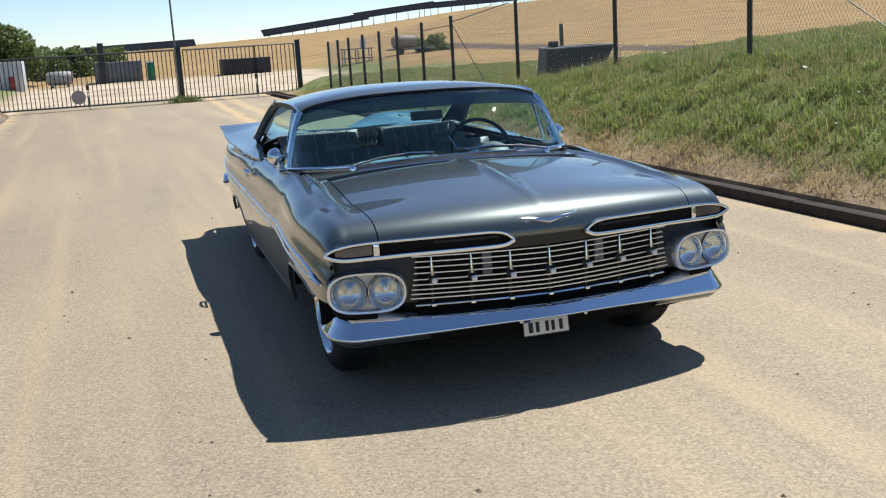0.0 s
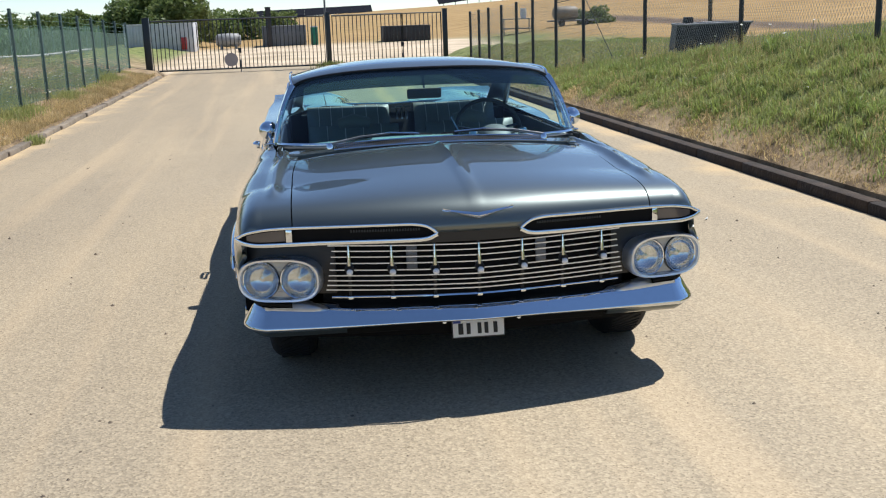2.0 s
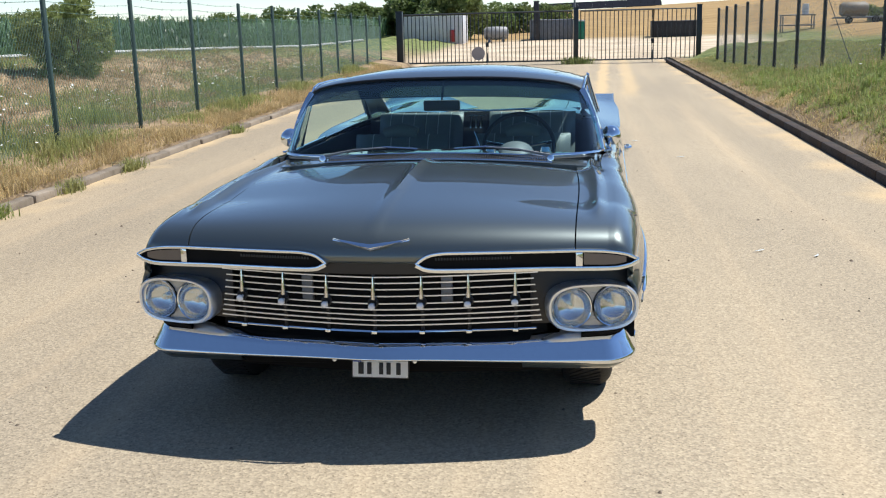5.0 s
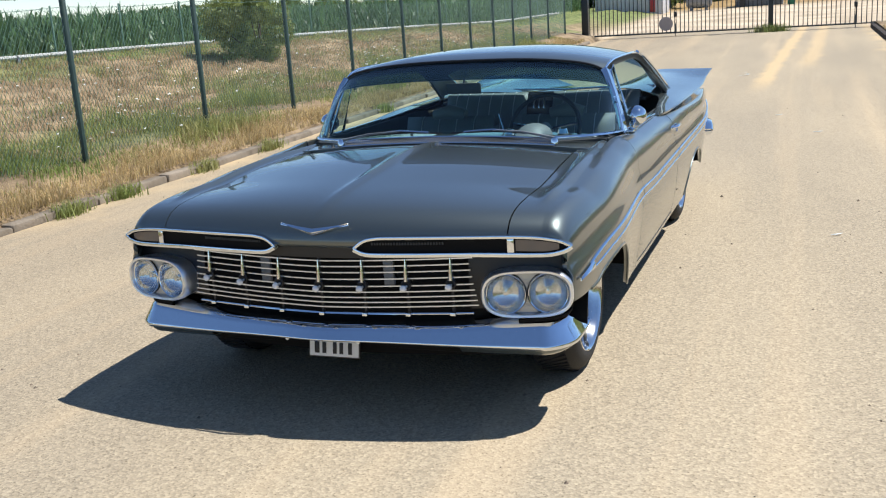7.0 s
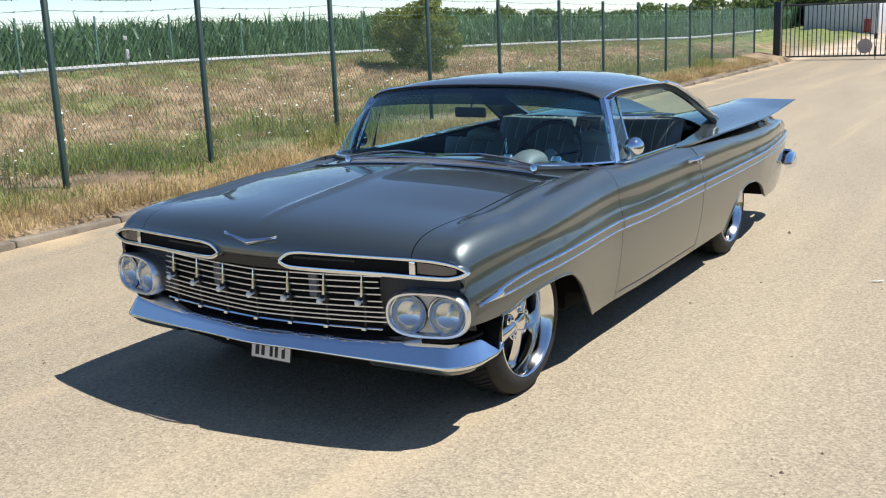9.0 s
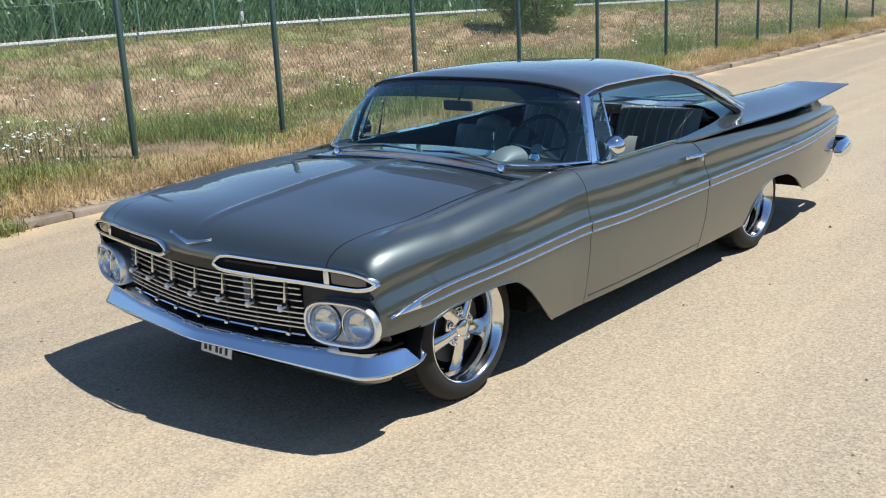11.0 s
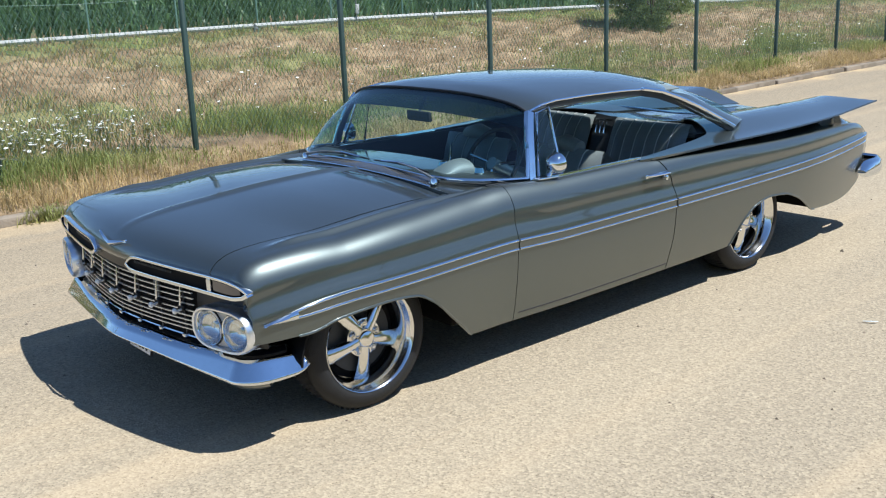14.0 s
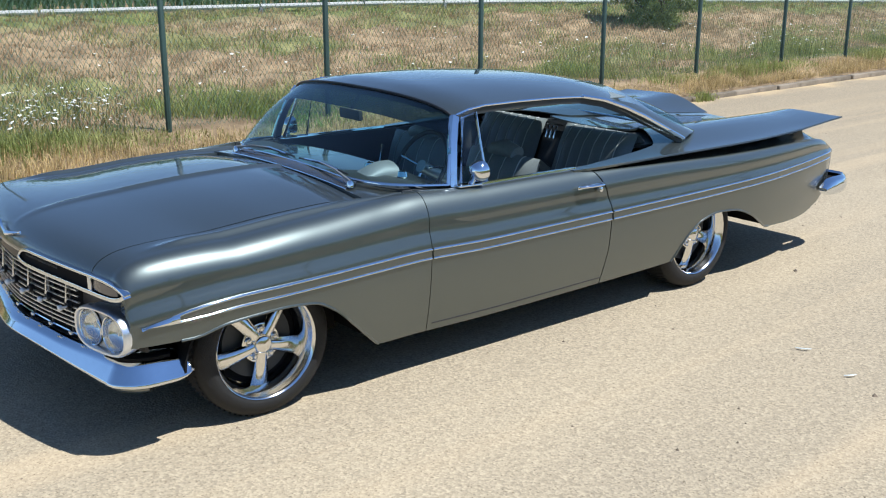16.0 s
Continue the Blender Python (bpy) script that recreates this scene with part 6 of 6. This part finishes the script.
def clumpy(x, y, r, f=1.1, cut=0.0):
    n = np.sin(x * f * 2.1 + 1.3 * np.sin(y * f)) + np.sin(y * f * 1.7 + 1.1 * np.sin(x * f * 1.3)) + r.normal(0, 0.5, len(x))
    return n > cut


def stuff(ob, label, cat):
    return tagged(ob, label, cat, kind="stuff")


def patchy(sp, f, lo, hi):
    """Heights that rise and fall in patches."""
    x, y = sp[:, 0], sp[:, 1]
    w = np.sin(x * f * 2.3 + 1.4 * np.sin(y * f * 1.1)) + np.sin(y * f * 1.9 + 1.2 * np.sin(x * f * 1.7))
    return lo + (hi - lo) * smooth(-1.0, 1.6, w)


# bank on the x+ side
sp = scatter(360000, ROAD_R + 0.2, 11.5, -4, 23.5, 1, lambda x, y, r: (x < fence_right_x(y) + 6.4) & (r.random(len(x)) < 0.14 + 0.86 * smooth(0.05, 0.48, x - ROAD_R - 0.2)))
stuff(blades("green_grass", GREEN, sp, 0.07, 0.0095, 1.3, seed=1), "lush green grass covering the bank", "grass")
sp = scatter(30000, ROAD_R + 0.06, ROAD_R + 0.85, -3, 23.5, 22, lambda x, y, r: clumpy(x, y, r, 2.2, -0.6) & (x > ROAD_R + 0.135 + 0.02 * np.sin(9 * y)))
stuff(blades("dry_grass", DRY, sp, patchy(sp, 2.6, 0.03, 0.10), 0.007, 1.6, seed=23), "short dry grass hanging over the dark kerb", "grass")
sp = scatter(80000, ROAD_R + 0.13, 7.6, -3, 23.5, 2, lambda x, y, r: (r.random(len(x)) < 0.12 + 0.45 * clumpy(x, y, r, 1.4, 0.5) + 0.65 * (1 - smooth(0.05, 0.75, x - ROAD_R - 0.1))))
stuff(blades("dry_grass", DRY, sp, 0.065, 0.007, 1.2, seed=2), "dry straw-coloured grass along the kerb and bank", "grass")
def tussocks(count, per, xa, xb, ya, yb, seed, low, high, keep=None):
    """Spots and heights of blades that stand in separate tufts."""
    r = np.random.default_rng(seed)
    c = scatter(count, xa, xb, ya, yb, seed, keep)
    size = r.uniform(0.03, 0.085, len(c))
    tall = r.uniform(low, high, len(c))
    i = np.repeat(np.arange(len(c)), per)
    off = r.normal(0, 1, (len(i), 2))
    x, y = c[i, 0] + off[:, 0] * size[i], c[i, 1] + off[:, 1] * size[i]
    h = tall[i] * np.exp(-0.25 * (off**2).sum(1))
    return np.stack([x, y, land(x, y) - 0.01], 1), h


bank = lambda x, y, r: (x < fence_right_x(y) + 2.2) & (r.random(len(x)) < smooth(0.05, 0.55, x - ROAD_R - 0.2))
sp, hs = tussocks(2600, 42, ROAD_R + 0.3, 8.0, -2.5, 16, 3, 0.08, 0.19, bank)
stuff(blades("tall_grass", LUSH, sp, hs, 0.0095, 1.5, seed=3), "bright yellow-green grass tufts on the bank", "grass")
sp, hs = tussocks(1500, 36, ROAD_R + 0.3, 8.0, -2.5, 16, 33, 0.08, 0.22, bank)
stuff(blades("tall_grass", GREEN, sp, hs, 0.008, 1.2, seed=34), "longer darker green grass tufts on the bank", "grass")
sp = scatter(11000, ROAD_R + 0.35, 8.0, -2.5, 16, 35, bank)
stuff(blades("seed_stalks", DRY, sp, patchy(sp, 1.7, 0.12, 0.30), 0.004, 0.7, seed=36), "thin dry seed stalks standing in the grass", "grass")
# verge and bank on the x- side: straw by the kerb, weeds along the fence, dead grass up the slope
sp = scatter(40000, -4.75, ROAD_L - 0.10, -4, 24, 4, lambda x, y, r: r.random(len(x)) < 0.25 + 0.75 * smooth(-4.75, -4.35, x))
stuff(blades("dry_grass", DRY, sp, patchy(sp, 1.8, 0.06, 0.15), 0.007, 1.2, seed=4), "dry yellow grass on the verge by the kerb", "grass")
sp = scatter(95000, -6.5, -4.4, -4, 24, 5, lambda x, y, r: clumpy(x, y, r, 1.3, -0.9) & (r.random(len(x)) < smooth(-6.5, -5.7, x) * smooth(4.35, 4.75, -x) * (0.75 + 0.25 * (y < 6))))
stuff(blades("green_weeds", GREEN, sp, patchy(sp, 1.2, 0.07, 0.24), 0.009, 1.0, seed=5), "green weeds growing along the fence", "grass")
sp = scatter(110000, -13.5, -5.4, -4, 27, 6, lambda x, y, r: clumpy(x, y, r, 0.9, -2.2))
stuff(blades("dead_grass", BROWN, sp, patchy(sp, 1.9, 0.05, 0.15), 0.010, 1.35, seed=6), "short brown dried grass on the bank", "grass")
sp = scatter(90000, -13.5, -5.2, -4, 27, 7, lambda x, y, r: clumpy(x, y, r, 0.8, 0.25))
stuff(blades("green_tufts", GREEN, sp, patchy(sp, 2.2, 0.04, 0.24), 0.009, 1.0, seed=7), "green tufts scattered over the dry bank", "grass")
sp = scatter(42000, -14.0, -7.5, -6, 34, 8, lambda x, y, r: np.abs(x - rail_x(y) - 0.55 + 0.3 * np.sin(y)) < 0.75)
stuff(blades("green_grass", GREEN, sp, 0.13, 0.011, 0.8, seed=8), "green grass strip below the white rail", "grass")
for i, y in enumerate((2.6, 3.3, 4.6, 5.9, -0.6, 9.2, 0.4)):
    r = np.random.default_rng(60 + i)
    q = np.stack([ROAD_L + 0.02 + r.normal(0, 0.05, 260), y + r.normal(0, 0.10, 260), np.full(260, 0.0)], 1)
    tagged(blades("weed_tuft", GREEN, q, 0.13, 0.010, 1.0, seed=70 + i), "green weed tuft growing out of the kerb joint", "weed", "weeds at the kerb")

r = np.random.default_rng(91)
q = np.stack([0.74 + r.normal(0, 0.22, 900), GATE_Y - 0.15 + r.normal(0, 0.14, 900), np.full(900, 0.0)], 1)
tagged(blades("weed_tuft", GREEN, q, 0.22, 0.012, 0.9, seed=92), "grass tuft growing at the foot of the gate post", "weed")


def umbels(n, seed):
    """Flat white flower heads on thin stalks."""
    r = np.random.default_rng(seed)
    heads, stalks = Shape(), Shape()
    sp = np.concatenate([scatter(n, -6.4, -4.5, -3, 20, seed, lambda x, y, q: clumpy(x, y, q, 0.9, 0.2)), scatter(n, -6.2, -4.7, -2.5, 1.9, seed + 1), scatter(n // 3, -9, -6.2, -3, 18, seed + 2), scatter(26, ROAD_R + 0.5, 5.6, 2, 14, seed + 3)])
    for p in sp:
        h, w = r.uniform(0.18, 0.36), r.uniform(0.010, 0.027)
        t = np.array((p[0] + r.normal(0, 0.03), p[1] + r.normal(0, 0.03), p[2] + h))
        tilt = r.normal(0, 0.25, 2)
        ring = [t + w * np.array((math.cos(a), math.sin(a), tilt[0] * math.cos(a) + tilt[1] * math.sin(a))) * (1 if i % 2 else 0.72) for i, a in enumerate(np.linspace(0, 2 * math.pi, 10, endpoint=False))]
        heads.add([t - np.array((0, 0, w * 0.5))] + ring + [t + np.array((0, 0, w * 0.15))], [(0, 1 + (i + 1) % 10, 1 + i) for i in range(10)] + [(11, 1 + i, 1 + (i + 1) % 10) for i in range(10)])
        stalks.tube([p, t - np.array((0, 0, w * 0.5))], 0.003, 3)
    stuff(heads.part("flower_heads", PETAL, fix=False, smooth=False), "small white umbel flower heads along fence and bank", "flowers")
    stuff(stalks.part("flower_stalks", GREEN, fix=False, smooth=False), "thin green flower stalks along the fence", "flowers")


umbels(520, 31)


def maize():
    r = np.random.default_rng(9)
    spots, hs = [], []
    for row in range(15):
        y = np.arange(-10, 62, 0.17) + r.uniform(-0.05, 0.05)
        y = y + r.normal(0, 0.03, len(y))
        x = rail_x(y) - 0.95 - row * 0.62 + r.normal(0, 0.05, len(y))
        spots.append(np.stack([x, y, np.maximum(land(x, y), rail_z(y) - 0.1)], 1))
    spots = np.concatenate(spots)
    n = len(spots)
    stalk_h = r.uniform(0.88, 1.04, n)
    many = []
    heights = []
    for lev in range(7):
        q = spots.copy()
        q[:, 2] += stalk_h * (0.08 + 0.115 * lev)
        many.append(q)
        heights.append(np.full(n, 0.40))
    ob = blades("maize_leaves", CORN, np.concatenate(many), np.concatenate(heights), 0.055, 1.35, seed=12)
    stuff(ob, "dense field of tall green maize plants", "maize")
    stuff(blades("maize_stalks", CORN, spots, stalk_h, 0.03, 0.12, seed=13), "upright green maize stalks", "maize")
    deep = Shape().sheet([[(float(rail_x(y)) - 10.0 - k * 22, y, float(rail_z(y)) + 0.62 - k * 0.05) for k in (0, 0.5, 1)] for y in np.linspace(-10, 62, 20)], 0.6)
    tagged(deep.part("maize_canopy", CORN), "closed green canopy of the maize field", "maize", kind="stuff")


maize()


def pebbles(n, seed):
    """Small loose stones and crumbs of earth on the road."""
    r = np.random.default_rng(seed)
    shape = Shape()
    for i in range(n):
        w = r.uniform(0.003, 0.009) * (1 if i % 9 else 1.8)
        c = np.array((r.uniform(ROAD_L + 0.1, ROAD_R - 0.1), r.uniform(-4.5, 9), 0.0))
        a = r.uniform(0, 6.28)
        ring = [c + np.array((w * math.cos(a + k) * r.uniform(0.7, 1.2), w * math.sin(a + k) * r.uniform(0.7, 1.2), 0.0)) for k in np.linspace(0, 2 * math.pi, 5, endpoint=False)]
        shape.add(ring + [c + np.array((0, 0, w * r.uniform(0.6, 1.1)))], [(k, (k + 1) % 5, 5) for k in range(5)])
    stuff(shape.part("pebbles", material("brown_pebbles", (0.22, 0.17, 0.12), 0.9, vary=0.25, scale=3, island=True), fix=False, smooth=False), "small loose brown stones scattered on the road", "pebbles")


pebbles(380, 17)


def straw(x, y, length, turn, curl):
    """A thin dry blade lying on the road, bent a little off the ground."""
    st = thing("dry_straw", "thin pale dry straw blade lying on the dusty road", "straw", "straws on the road")
    P = []
    for k in np.linspace(-0.5, 0.5, 9):
        a = turn + curl * k
        P.append((x + length * k * math.cos(a), y + length * k * math.sin(a), 0.008 + 0.012 * (k + 0.5) * abs(curl)))
    Shape().tube(P, [0.002, 0.004, 0.005, 0.006, 0.006, 0.006, 0.005, 0.004, 0.002], 6, flat=0.5).part("blade", PIPING, st, fix=False)


for x, y, length, turn, curl in ((0.83, 12.88, 0.42, 1.4, 1.2), (1.42, 7.82, 0.09, 0.3, 0.4), (1.82, 6.47, 0.10, 0.2, 0.5), (1.89, 2.27, 0.075, 0.5, 0.3), (2.21, 2.14, 0.06, 0.9, 0.4)):
    straw(x, y, length, turn, curl)

# the surroundings, at a slight angle to the car, stretched to fit the camera's view
PLAN = Matrix.Translation((-0.03, 0.0, 0.0)) @ Matrix.Rotation(radians(1.4), 4, "Z") @ Matrix.Diagonal((1.08, 1.11, 1.075, 1.0))
for ob in scene.objects:
    if ob.parent is None and ob not in (cam, sun, car):
        ob.matrix_world = PLAN @ ob.matrix_world
